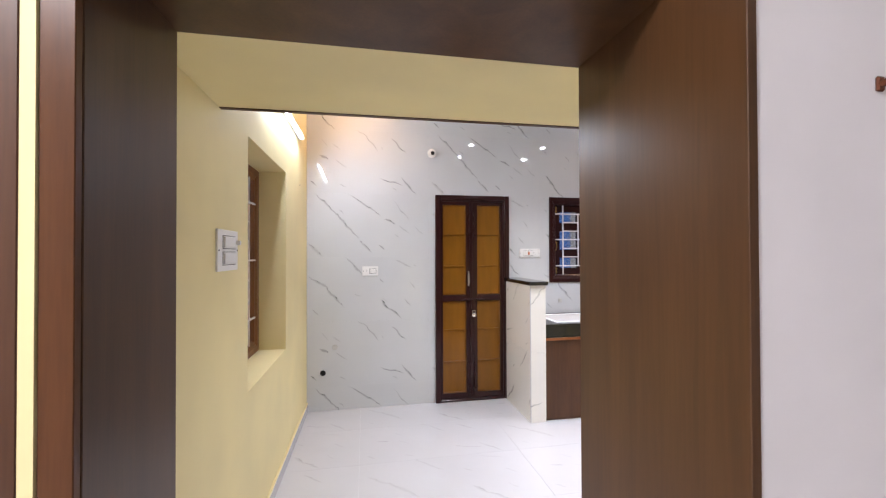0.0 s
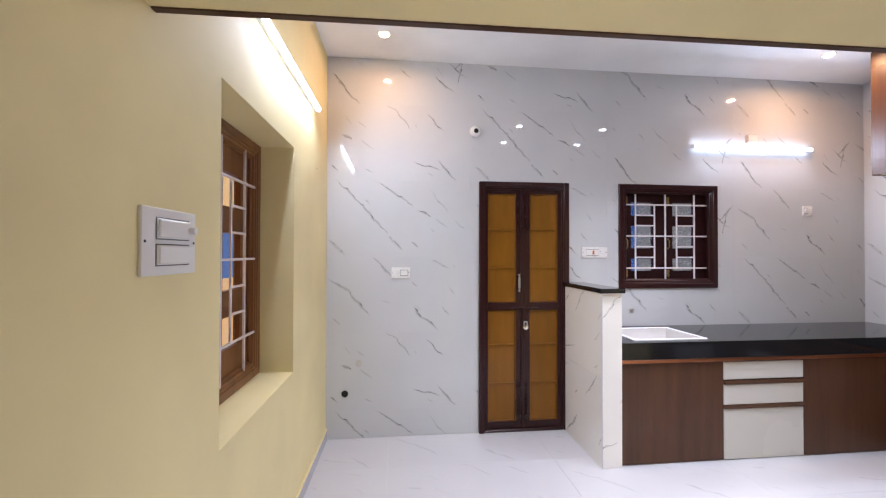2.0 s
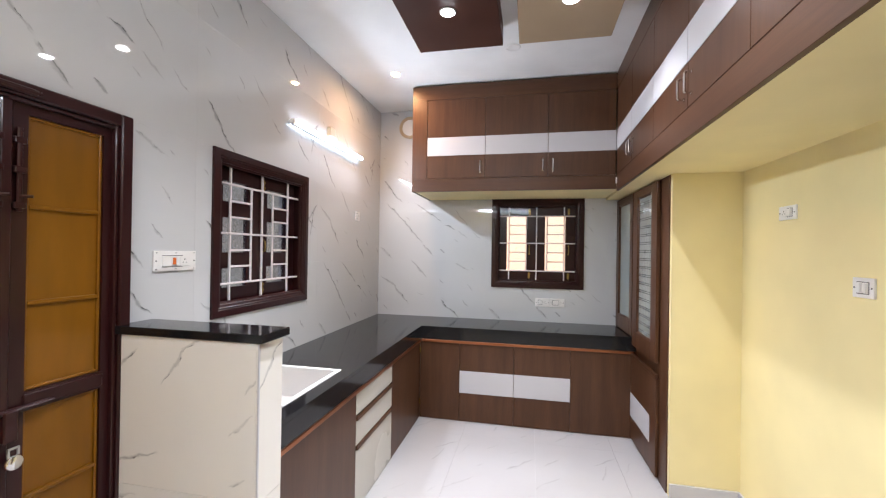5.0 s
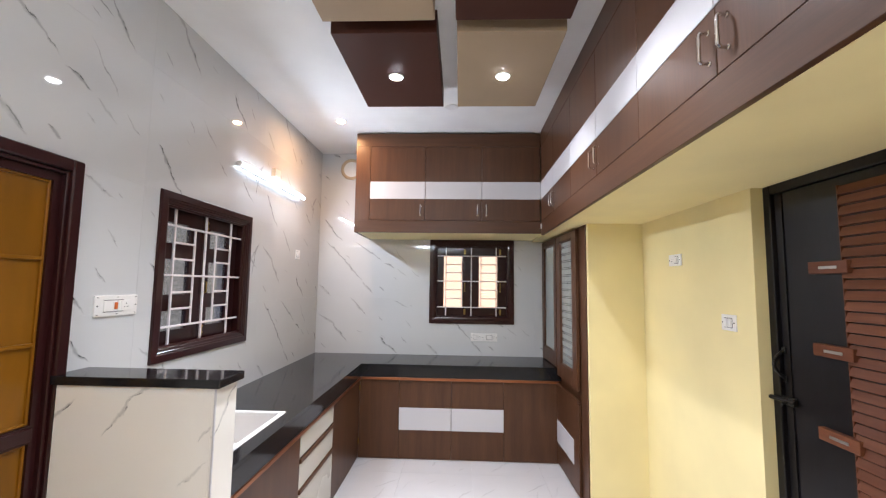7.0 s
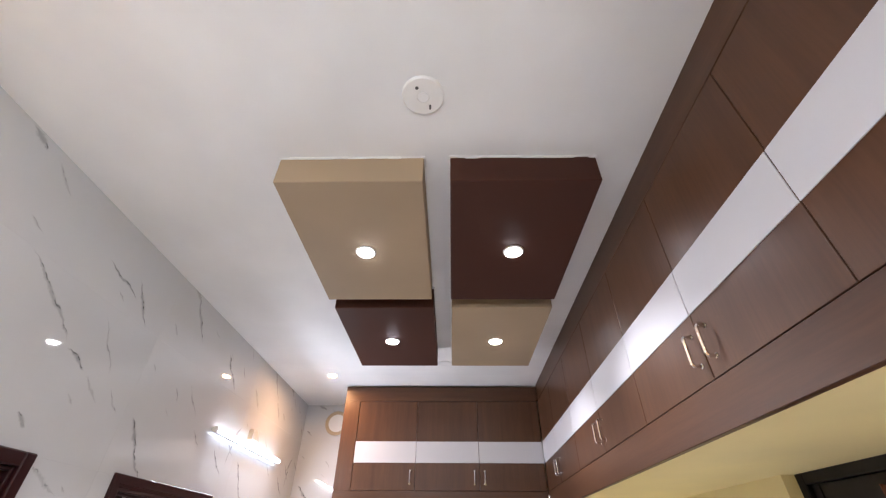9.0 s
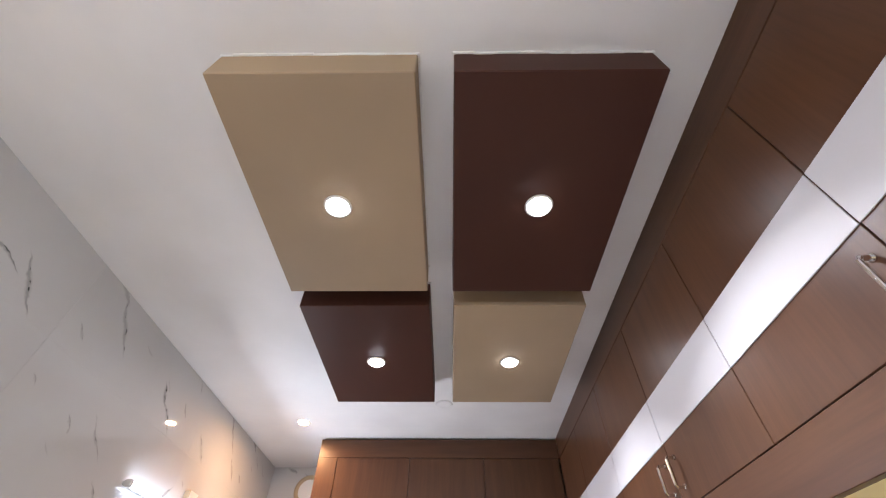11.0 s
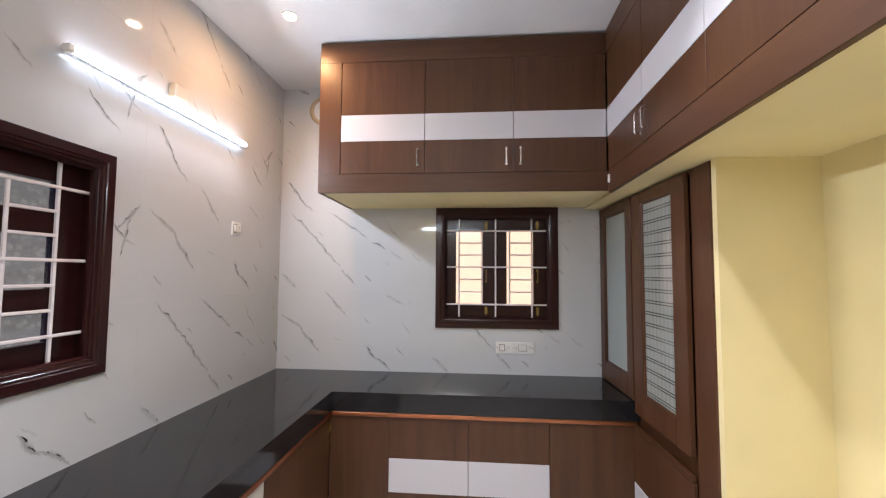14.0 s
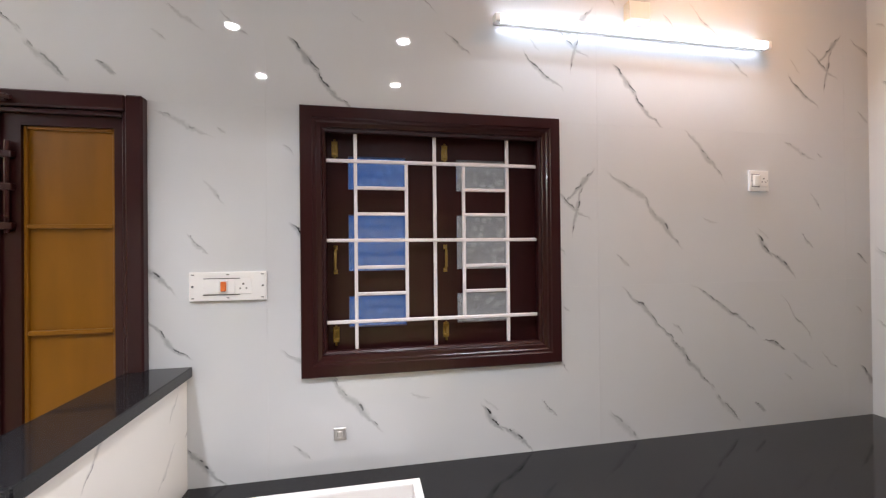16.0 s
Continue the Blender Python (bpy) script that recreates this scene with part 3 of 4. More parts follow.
# ---- doors ----
def north_door():
    x0, x1, _, z1 = N_DOOR
    top = thing("door_north", (x0, NORTH, 0), "dark maroon double door with mustard panels, bolted and padlocked", "door", kind="structure")
    fr = bmesh.new()
    b = 0.048
    box(fr, x0, x0 + b, NORTH - 0.030, NORTH + 0.10, 0, z1, bevel=0.005)
    box(fr, x1 - b, x1, NORTH - 0.030, NORTH + 0.10, 0, z1, bevel=0.005)
    box(fr, x0 + b, x1 - b, NORTH - 0.030, NORTH + 0.10, z1 - b, z1, bevel=0.005)
    box(fr, x0 + b, x1 - b, NORTH - 0.020, NORTH + 0.10, 0, 0.022, bevel=0.004)
    part("door_frame", fr, M_MAROON, top)
    part("inner_moulding", boxes([(x0 + b, x0 + b + 0.014, NORTH - 0.016, NORTH + 0.010, 0.022, z1 - b), (x1 - b - 0.014, x1 - b, NORTH - 0.016, NORTH + 0.010, 0.022, z1 - b),
                                  (x0 + b + 0.014, x1 - b - 0.014, NORTH - 0.016, NORTH + 0.010, z1 - b - 0.014, z1 - b)], 0.003), M_MAROON, top)
    mid = (x0 + x1) / 2 - 0.008
    levels = (0.08, 0.395, 0.715, 1.005, 1.07, 1.36, 1.68, 1.98)
    for s0, s1, p0, p1 in ((x0 + b + 0.003, mid - 0.002, x0 + 0.078, mid - 0.058), (mid + 0.002, x1 - b - 0.003, mid + 0.058, x1 - 0.092)):
        leaf = boxes([(a, c, NORTH + 0.004, NORTH + 0.044, d, e) for a, c, d, e in holed(s0, s1, 0.026, z1 - b - 0.003, [(p0, p1, levels[0], levels[3]), (p0, p1, levels[4], levels[7])])])
        leaf_ob = part("leaf", leaf, M_MAROON, top)
        for lo, hi in ((levels[0], levels[3]), (levels[4], levels[7])):
            part("panel", B(p0, p1, NORTH + 0.022, NORTH + 0.034, lo, hi), M_MUSTARD, leaf_ob, "mustard painted panel")
            edge = boxes([(p0, p0 + 0.010, NORTH + 0.012, NORTH + 0.024, lo, hi), (p1 - 0.010, p1, NORTH + 0.012, NORTH + 0.024, lo, hi),
                          (p0 + 0.010, p1 - 0.010, NORTH + 0.012, NORTH + 0.024, lo, lo + 0.010), (p0 + 0.010, p1 - 0.010, NORTH + 0.012, NORTH + 0.024, hi - 0.010, hi)], 0.002)
            part("panel_bead", edge, M_MUSTARD, leaf_ob)
        for z in (levels[1], levels[2], levels[5], levels[6]):
            part("batten", B(p0 + 0.010, p1 - 0.010, NORTH + 0.010, NORTH + 0.024, z - 0.007, z + 0.007, bevel=0.002), M_MUSTARD, leaf_ob, "mustard painted cross strip")
        part("lock_rail", B(p0 - 0.004, p1 + 0.004, NORTH - 0.004, NORTH + 0.006, levels[3] + 0.008, levels[4] - 0.008, bevel=0.003), M_MAROON, leaf_ob)
        for z0, z1_ in ((1.66, 1.93), (0.10, 0.40)):
            hx = (p1 + s1) / 2 if s1 < mid + 0.01 else (s0 + p0) / 2
            bolt = T((hx, NORTH - 0.006, z0), (hx, NORTH - 0.006, z1_), 0.007, 10)
            for zz in (z0 + 0.02, (z0 + z1_) / 2, z1_ - 0.04):
                box(bolt, hx - 0.016, hx + 0.016, NORTH - 0.014, NORTH + 0.005, zz - 0.010, zz + 0.010, bevel=0.002)
            tube(bolt, (hx, NORTH - 0.008, z0 + 0.05), (hx + 0.02, NORTH - 0.035, z0 + 0.05), 0.005, 8)
            part("tower_bolt", bolt, M_MAROON, leaf_ob, "painted tower bolt")
    part("astragal", B(mid - 0.022, mid + 0.010, NORTH - 0.010, NORTH + 0.004, 0.03, z1 - 0.06, bevel=0.004), M_MAROON, top)
    hx = mid - 0.040
    pull = T((hx, NORTH - 0.030, 1.16), (hx, NORTH - 0.030, 1.31), 0.006, 10)
    for z in (1.17, 1.30):
        tube(pull, (hx, NORTH - 0.030, z), (hx, NORTH + 0.004, z), 0.005, 8)
    box(pull, hx - 0.010, hx + 0.010, NORTH - 0.034, NORTH - 0.026, 1.19, 1.28, bevel=0.003)
    part("handle", pull, M_STEEL, top, "brushed steel pull handle", smooth=False)
    hasp = B(mid - 0.10, mid + 0.13, NORTH - 0.016, NORTH - 0.006, 1.015, 1.032, bevel=0.003)
    tube(hasp, (mid - 0.10, NORTH - 0.018, 1.024), (mid + 0.13, NORTH - 0.018, 1.024), 0.007, 10)
    box(hasp, mid - 0.012, mid + 0.026, NORTH - 0.030, NORTH - 0.008, 0.93, 1.03, bevel=0.004)
    part("hasp", hasp, M_MAROON, top, "painted sliding hasp")
    keep = B(mid - 0.075, mid + 0.055, NORTH - 0.044, NORTH - 0.0305, z1 - 0.040, z1 - 0.018, bevel=0.004)
    tube(keep, (mid - 0.085, NORTH - 0.040, z1 - 0.029), (mid + 0.065, NORTH - 0.040, z1 - 0.029), 0.006, 8)
    part("bolt_keep", keep, M_MAROON, top, "painted bolt keep on the frame head")
    return top


north_door()
lock = thing("padlock", (1.096, NORTH - 0.028, 0.84), "round silver padlock hanging from the door hasp", "padlock")
part("body", lathe(bmesh.new(), [(0.004, -0.012), (0.020, -0.012), (0.024, -0.007), (0.024, 0.007), (0.020, 0.012), (0.004, 0.012)], pose(1.096, NORTH - 0.032, 0.868, 90), 20), M_CHROME, lock, smooth=True)
sh = T((1.083, NORTH - 0.032, 0.885), (1.083, NORTH - 0.032, 0.912), 0.004, 8)
tube(sh, (1.109, NORTH - 0.032, 0.885), (1.109, NORTH - 0.032, 0.912), 0.004, 8)
tube(sh, (1.081, NORTH - 0.032, 0.912), (1.111, NORTH - 0.032, 0.912), 0.004, 8)
part("shackle", sh, M_STEEL, lock, "steel shackle")


def black_door():
    x0, x1, _, z1 = BLACK
    f = 1.01
    top = thing("door_south", (x0, f, 0), "black painted door with red-brown ridged boards and small plates", "door", kind="structure")
    fr = bmesh.new()
    b = 0.042
    box(fr, x0, x0 + b, f - 0.09, f, 0, z1, bevel=0.003)
    box(fr, x1 - b, x1, f - 0.09, f, 0, z1, bevel=0.003)
    box(fr, x0 + b, x1 - b, f - 0.09, f, z1 - b, z1, bevel=0.003)
    part("door_frame", fr, M_BLACK, top)
    lf = f - 0.018
    leaf = part("leaf", B(x0 + b + 0.002, x1 - b - 0.002, lf - 0.035, lf, 0.008, z1 - b - 0.003, bevel=0.002), M_BLACK, top)
    part("edge_strip", B(x1 - b - 0.050, x1 - b - 0.044, lf, lf + 0.006, 0.008, z1 - b - 0.004), M_BLACK, leaf)
    pitch = 0.0392
    n = 48
    prof = bmesh.new()
    # one ridged board: a wedge that leans out towards its lower edge
    xs = (1.06, 1.482)
    for x in xs:
        for y, z in ((lf + 0.001, 0.0), (lf + 0.017, 0.003), (lf + 0.015, 0.010), (lf + 0.006, pitch - 0.004), (lf + 0.001, pitch - 0.004)):
            prof.verts.new((x, y, z))
    prof.verts.ensure_lookup_table()
    v = list(prof.verts)
    prof.faces.new(v[:5])
    prof.faces.new(v[5:][::-1])
    for i in range(5):
        j = (i + 1) % 5
        prof.faces.new((v[i], v[5 + i], v[5 + j], v[j]))
    bmesh.ops.recalc_face_normals(prof, faces=prof.faces)
    first = part("slat", prof, M_SLAT, leaf, "red-brown ridged board")
    for i in range(1, n):
        o = first.copy()
        scene.collection.objects.link(o)
        o.parent = leaf
        o.location = (0, 0, i * pitch)
    first.location = (0, 0, 0)
    for o in leaf.children:
        if o.name.startswith("slat"):
            o.location.z += 0.115
    part("edge_trim", B(1.4825, 1.4865, lf, lf + 0.012, 0.115, 0.115 + n * pitch), M_SLAT, leaf)
    for z in (1.665, 1.3455, 1.026, 0.7065, 0.387):
        plate = part("plate", B(1.450, 1.617, lf + 0.001, lf + 0.026, z, z + 0.048, bevel=0.002), M_SLAT, leaf, "red-brown plate with a bright inlay")
        part("inlay", B(1.490, 1.567, lf + 0.024, lf + 0.029, z + 0.018, z + 0.029, bevel=0.001), M_STEEL, plate, "bright metal inlay")
    hx = x1 - b - 0.012
    grip = bmesh.new()
    pts = [(hx, lf + 0.004 + 0.045 * math.sin(math.pi * i / 8), 1.215 + 0.12 * i / 8) for i in range(9)]
    for p, q in zip(pts, pts[1:]):
        tube(grip, p, q, 0.007, 8)
    for p in (pts[0], pts[-1]):
        box(grip, hx - 0.011, hx + 0.011, lf, lf + 0.006, p[2] - 0.016, p[2] + 0.016, bevel=0.002)
    part("handle", grip, M_IRON, top, "black iron D-shaped handle")
    bolt = T((1.73, lf + 0.018, 1.125), (1.862, lf + 0.030, 1.125), 0.010, 10)
    box(bolt, 1.735, 1.800, lf, lf + 0.020, 1.108, 1.142, bevel=0.003)
    tube(bolt, (1.76, lf + 0.02, 1.125), (1.76, lf + 0.050, 1.115), 0.006, 8)
    part("slide_bolt", bolt, M_IRON, top, "black iron slide bolt")
    return top


black_door()

leaf_door = thing("door_hall", (-0.96, 0.716, 0), "reddish brown flush door on the hall wall", "door", kind="structure")
part("leaf", B(-1.38, -0.5485, 0.706, 0.727, 0.008, 2.06, bevel=0.002), M_VENEER, leaf_door)
part("edge_band", B(-0.548, -0.520, 0.704, 0.7275, 0.0, 2.08, bevel=0.002), M_WALNUT, leaf_door, "dark brown door jamb")
part("jamb", B(-1.405, -1.382, 0.704, 0.7275, 0.0, 2.08, bevel=0.002), M_WALNUT, leaf_door, "dark brown door jamb")
hook = thing("wall_hook", (0.931, HALL_R, 1.781), "small turned red-brown wooden wall hook", "hook")
part("peg", lathe(bmesh.new(), [(0.004, 0.0), (0.007, 0.002), (0.006, 0.030), (0.012, 0.038), (0.009, 0.046), (0.003, 0.048)], pose(0.931, HALL_R, 1.795, 90), 16), M_SLAT, hook, smooth=True)
part("backplate", B(0.922, 0.940, HALL_R - 0.006, HALL_R, 1.781, 1.809, bevel=0.003), M_SLAT, hook)


# ---- upper cupboards ----
def cup_handle(parent, u, z0, z1, place):
    """A square-ended bow handle; place turns (u, out, z) into world metres."""
    bm = bmesh.new()
    out = 0.030
    tube(bm, place(u, out, z0 + 0.012), place(u, out, z1 - 0.012), 0.0052, 12)
    for z, s in ((z0 + 0.006, 1), (z1 - 0.006, -1)):
        tube(bm, place(u, 0.0, z), place(u, out - 0.004, z), 0.0050, 10)
        tube(bm, place(u, out - 0.006, z), place(u, out, z + 0.008 * s), 0.0056, 10)
        tube(bm, place(u, 0.0, z), place(u, 0.004, z), 0.0085, 12)
    part("handle", bm, M_CHROME, parent, "chrome bow handle", smooth=False)


STRIP = (2.405, 2.570)
DOOR_Z = (2.203, 2.908)


def upper_unit(a, b, face, knobs, side, label, strip=True):
    """One loft cupboard door with its carcass; a to b along the run; side 's' runs along x, 'e' along y."""
    if side == "s":
        place = lambda u, o, z: (u, face + o, z)
        rect = lambda u0, u1, o0, o1, z0, z1: (u0, u1, face + o0, face + o1, z0, z1)
        base = ((a + b) / 2, face - 0.3, SOFFIT + 0.06)
    else:
        place = lambda u, o, z: (face - o, u, z)
        rect = lambda u0, u1, o0, o1, z0, z1: (face - o1, face - o0, u0, u1, z0, z1)
        base = (face + 0.3, (a + b) / 2, SOFFIT + 0.06)
    top = thing("loft_cupboard", base, label, "cupboard", "loft cupboards")
    part("body", B(*rect(a + 0.001, b - 0.001, -0.52, -0.022, SOFFIT + 0.062, CEIL - 0.03)), M_WALNUT, top)
    door = part("door", B(*rect(a + 0.0018, b - 0.0018, -0.018, 0.0, DOOR_Z[0], DOOR_Z[1]), bevel=0.0012), M_WALNUT, top)
    if strip:
        part("white_band", B(*rect(a + 0.002, b - 0.002, 0.0, 0.0035, *STRIP), bevel=0.0008), M_WHITE_LAM, door, "white gloss laminate band")
    for u in knobs:
        cup_handle(door, u, 2.246, 2.351, place)
    return top


S_EDGES = [WEST - 0.03, 0.000, 0.525, 1.045, 1.563, 2.098, 2.637, 3.168, CAB_X - 0.004]
S_KNOBS = [(-0.045,), (0.035,), (0.990,), (1.076,), (2.052,), (2.139,), (3.112,), (3.192,)]
SOUTH_RUN = [bpy.data.objects["loft_slab_south"]]
for a, b, k in zip(S_EDGES, S_EDGES[1:], S_KNOBS):
    SOUTH_RUN.append(upper_unit(a, b, CAB_Y, k, "s", "walnut laminate loft cupboard with a white band and chrome handle"))
E_EDGES = [CAB_Y + 0.006, 2.220, 2.755, 3.280]
E_KNOBS = [(2.178,), (2.262,), (2.797,)]
for a, b, k in zip(E_EDGES, E_EDGES[1:], E_KNOBS):
    upper_unit(a, b, CAB_X, k, "e", "walnut laminate loft cupboard with a white band and chrome handle")


def rail(name, r, material=M_WALNUT_H):
    return solo(name, B(*r, bevel=0.0015), material, "walnut laminate rail framing the loft cupboards", "trim", kind="structure")


FR = 0.022
SOUTH_RUN.append(rail("trim_south_bottom", (WEST - 0.04, CAB_X, CAB_Y - FR, CAB_Y + 0.001, SOFFIT - 0.004, DOOR_Z[0] - 0.003)))
SOUTH_RUN.append(rail("trim_south_top", (WEST - 0.04, CAB_X, CAB_Y - FR, CAB_Y + 0.001, DOOR_Z[1] + 0.003, CEIL)))
M_WALNUT_Y = wood("walnut_laminate_cross", (0.067, 0.027, 0.012), (0.100, 0.043, 0.020), rough=0.38, spec=0.36, along="y")
rail("trim_east_bottom", (CAB_X - 0.001, CAB_X + FR, CAB_Y + 0.001, 3.42, SOFFIT + 0.012, DOOR_Z[0] - 0.003), M_WALNUT_Y)
rail("trim_east_top", (CAB_X - 0.001, CAB_X + FR, CAB_Y + 0.001, 3.42, DOOR_Z[1] + 0.003, CEIL - 0.015), M_WALNUT_Y)
rail("trim_east_stile", (CAB_X - 0.001, CAB_X + FR, 3.282, 3.42, DOOR_Z[0] - 0.003, DOOR_Z[1] + 0.003), M_WALNUT)
solo("cupboard_end_panel", B(CAB_X + FR, EAST, 3.402, 3.42, SOFFIT + 0.012, CEIL - 0.015, bevel=0.001), M_WALNUT, "walnut laminate end panel of the loft cupboards", "panel", kind="structure")
# the south run stands a little out of square: it swings about the inner corner
swing = Matrix.Translation((CAB_X, CAB_Y, 0)) @ pose(0, 0, 0, 0, 0, -0.66) @ Matrix.Translation((-CAB_X, -CAB_Y, 0))
for o in SOUTH_RUN:
    o.matrix_basis = swing @ o.matrix_basis
brk = solo("corner_bracket", B(CAB_X - 0.035, CAB_X - 0.02, CAB_Y + 0.001, CAB_Y + 0.012, 2.125, 2.175, bevel=0.003), M_PLASTIC, "small white bracket on the loft cupboard rail", "bracket", at=(CAB_X - 0.028, CAB_Y + 0.006, 2.125))

# ---- worktop, sink and base units ----
SINK = (1.73, 2.305, 3.415, 3.880)
top_rects = [(a, b, c, d, TOP_Z - 0.022, TOP_Z) for a, b, c, d in holed(1.586, EAST, BASE_Y, NORTH, [SINK])] + [(BASE_X, EAST, 1.476, BASE_Y, TOP_Z - 0.022, TOP_Z)]
wt = thing("worktop", (1.60, BASE_Y, 0.735), "L-shaped polished black granite worktop with a deep front edge", "worktop")
slab = bmesh.new()
for r in top_rects:
    box(slab, *r)
bmesh.ops.remove_doubles(slab, verts=slab.verts, dist=0.0001)
part("slab", slab, M_GRANITE, wt)
apron = B(1.586, BASE_X + 0.02, BASE_Y, BASE_Y + 0.02, 0.737, TOP_Z - 0.0225, bevel=0.001)
part("front_edge", apron, M_GRANITE, wt)
part("front_edge", B(BASE_X, BASE_X + 0.02, 1.476, BASE_Y - 0.0005, 0.737, TOP_Z - 0.0225, bevel=0.001), M_GRANITE, wt)
for nm, r in (("trim_copper_north", (1.586, BASE_X - 0.006, BASE_Y - 0.006, BASE_Y + 0.010, 0.712, 0.735)), ("trim_copper_east", (BASE_X - 0.006, BASE_X + 0.010, 1.50, BASE_Y - 0.007, 0.712, 0.735))):
    bm = B(*r, bevel=0.005, seg=3)
    solo(nm, bm, M_COPPER, "copper finger-pull profile under the worktop", "trim", kind="structure")

sk = thing("sink", (2.03, 3.65, 0.66), "off-white stone sink let into the black worktop", "sink")
x0, x1, y0, y1 = SINK
rim = bmesh.new()
for r in ((x0, x1, y0, y0 + 0.026), (x0, x1, y1 - 0.026, y1), (x0, x0 + 0.026, y0 + 0.026, y1 - 0.026), (x1 - 0.026, x1, y0 + 0.026, y1 - 0.026)):
    box(rim, *r, TOP_Z - 0.02, TOP_Z + 0.006, bevel=0.003)
part("rim", rim, mat("white_sink_rim", (0.82, 0.81, 0.80), 0.25), sk, "white rim")
basin = boxes([(x0 + 0.026, x1 - 0.026, y0 + 0.026, y1 - 0.026, 0.675, 0.685), (x0 + 0.016, x0 + 0.026, y0 + 0.02, y1 - 0.02, 0.675, TOP_Z - 0.003),
               (x1 - 0.026, x1 - 0.016, y0 + 0.02, y1 - 0.02, 0.675, TOP_Z - 0.003), (x0 + 0.026, x1 - 0.026, y0 + 0.016, y0 + 0.026, 0.675, TOP_Z - 0.003),
               (x0 + 0.026, x1 - 0.026, y1 - 0.026, y1 - 0.016, 0.675, TOP_Z - 0.003)])
part("basin", basin, M_SINK, sk)
part("drain", lathe(bmesh.new(), [(0.005, 0), (0.040, 0), (0.042, 0.003), (0.034, 0.005), (0.028, 0.002), (0.004, 0.002)], pose(2.03, 3.65, 0.6855), 24), M_STEEL, sk, "steel drain", smooth=True)


def base_unit(kind, a, b, side, label, fronts):
    """A base unit between a and b along its run; fronts: (u0, u1, z0, z1, material, name)."""
    if side == "n":
        rect = lambda u0, u1, o0, o1, z0, z1: (u0, u1, BASE_Y + 0.012 - o1, BASE_Y + 0.012 - o0, z0, z1)
        body = (a + 0.001, b - 0.001, BASE_Y + 0.032, NORTH - 0.02, 0.012, 0.655 if a < 1.7 else 0.70)
        base = ((a + b) / 2, BASE_Y + 0.3, 0)
    else:
        rect = lambda u0, u1, o0, o1, z0, z1: (BASE_X + 0.012 - o1, BASE_X + 0.012 - o0, u0, u1, z0, z1)
        body = (BASE_X + 0.032, EAST - 0.02, a + 0.001, b - 0.001, 0.012, 0.70)
        base = (BASE_X + 0.28, (a + b) / 2, 0)
    top = thing(kind, base, label, "cabinet", "base units")
    part("body", B(*body), M_WALNUT, top)
    part("plinth", B(*rect(a + 0.001, b - 0.001, -0.045, -0.025, 0.0, 0.02)), M_PORTAL, top)
    for u0, u1, z0, z1, m_, nm in fronts:
        f = part(nm, B(*rect(u0 + 0.0015, u1 - 0.0015, -0.019, 0.0, z0, z1), bevel=0.0012), m_, top)
        if nm == "drawer":
            g = B(*rect(u0 + 0.002, u1 - 0.002, -0.004, 0.010, z1 + 0.004, z1 + 0.030), bevel=0.005, seg=2)
            part("finger_pull", g, M_WALNUT_H, f, "brown finger-pull lip")
    return top


FZ = (0.006, 0.708)
base_unit("base_cabinet", 1.587, 2.366, "n", "walnut laminate base cabinet beside the tiled half wall", [(1.587, 2.366, *FZ, M_WALNUT, "door")])
M_DRAWER = paint("cream_white_laminate", (0.57, 0.545, 0.49), 0.25, 0.02, 0.01)
base_unit("drawer_unit", 2.368, 3.005, "n", "three cream drawers with brown finger pulls", [(2.368, 3.005, 0.006, 0.362, M_DRAWER, "drawer"), (2.368, 3.005, 0.396, 0.537, M_DRAWER, "drawer"), (2.368, 3.005, 0.576, 0.700, M_DRAWER, "drawer_front")])
corner = base_unit("base_cabinet", 3.007, 3.796, "n", "walnut laminate corner base cabinet", [(3.007, 3.797, *FZ, M_WALNUT, "door")])
for z in (0.13, 0.61):
    hinge = B(3.778, 3.794, 3.342, 3.3468, z, z + 0.045, bevel=0.001)
    tube(hinge, (3.793, 3.343, z), (3.793, 3.343, z + 0.045), 0.004, 8)
    part("hinge", hinge, M_BRASS, corner, "small brass hinge")
base_unit("base_cabinet", 2.973, 3.340, "e", "plain walnut laminate corner base cabinet", [(2.973, 3.346, *FZ, M_WALNUT, "door")])
for a, b in ((2.486, 2.973), (2.003, 2.486)):
    u = base_unit("base_cabinet", a, b, "e", "walnut laminate base cabinet with a white band", [(a, b, *FZ, M_WALNUT, "door")])
    d = [o for o in u.children if o.name.startswith("door")][0]
    part("white_band", B(BASE_X + 0.0085, BASE_X + 0.012, a + 0.002, b - 0.002, 0.262, 0.462, bevel=0.0008), M_WHITE_LAM, d, "white gloss laminate band")
base_unit("base_cabinet", 1.478, 2.003, "e", "plain walnut laminate base cabinet", [(1.478, 2.003, *FZ, M_WALNUT, "door")])

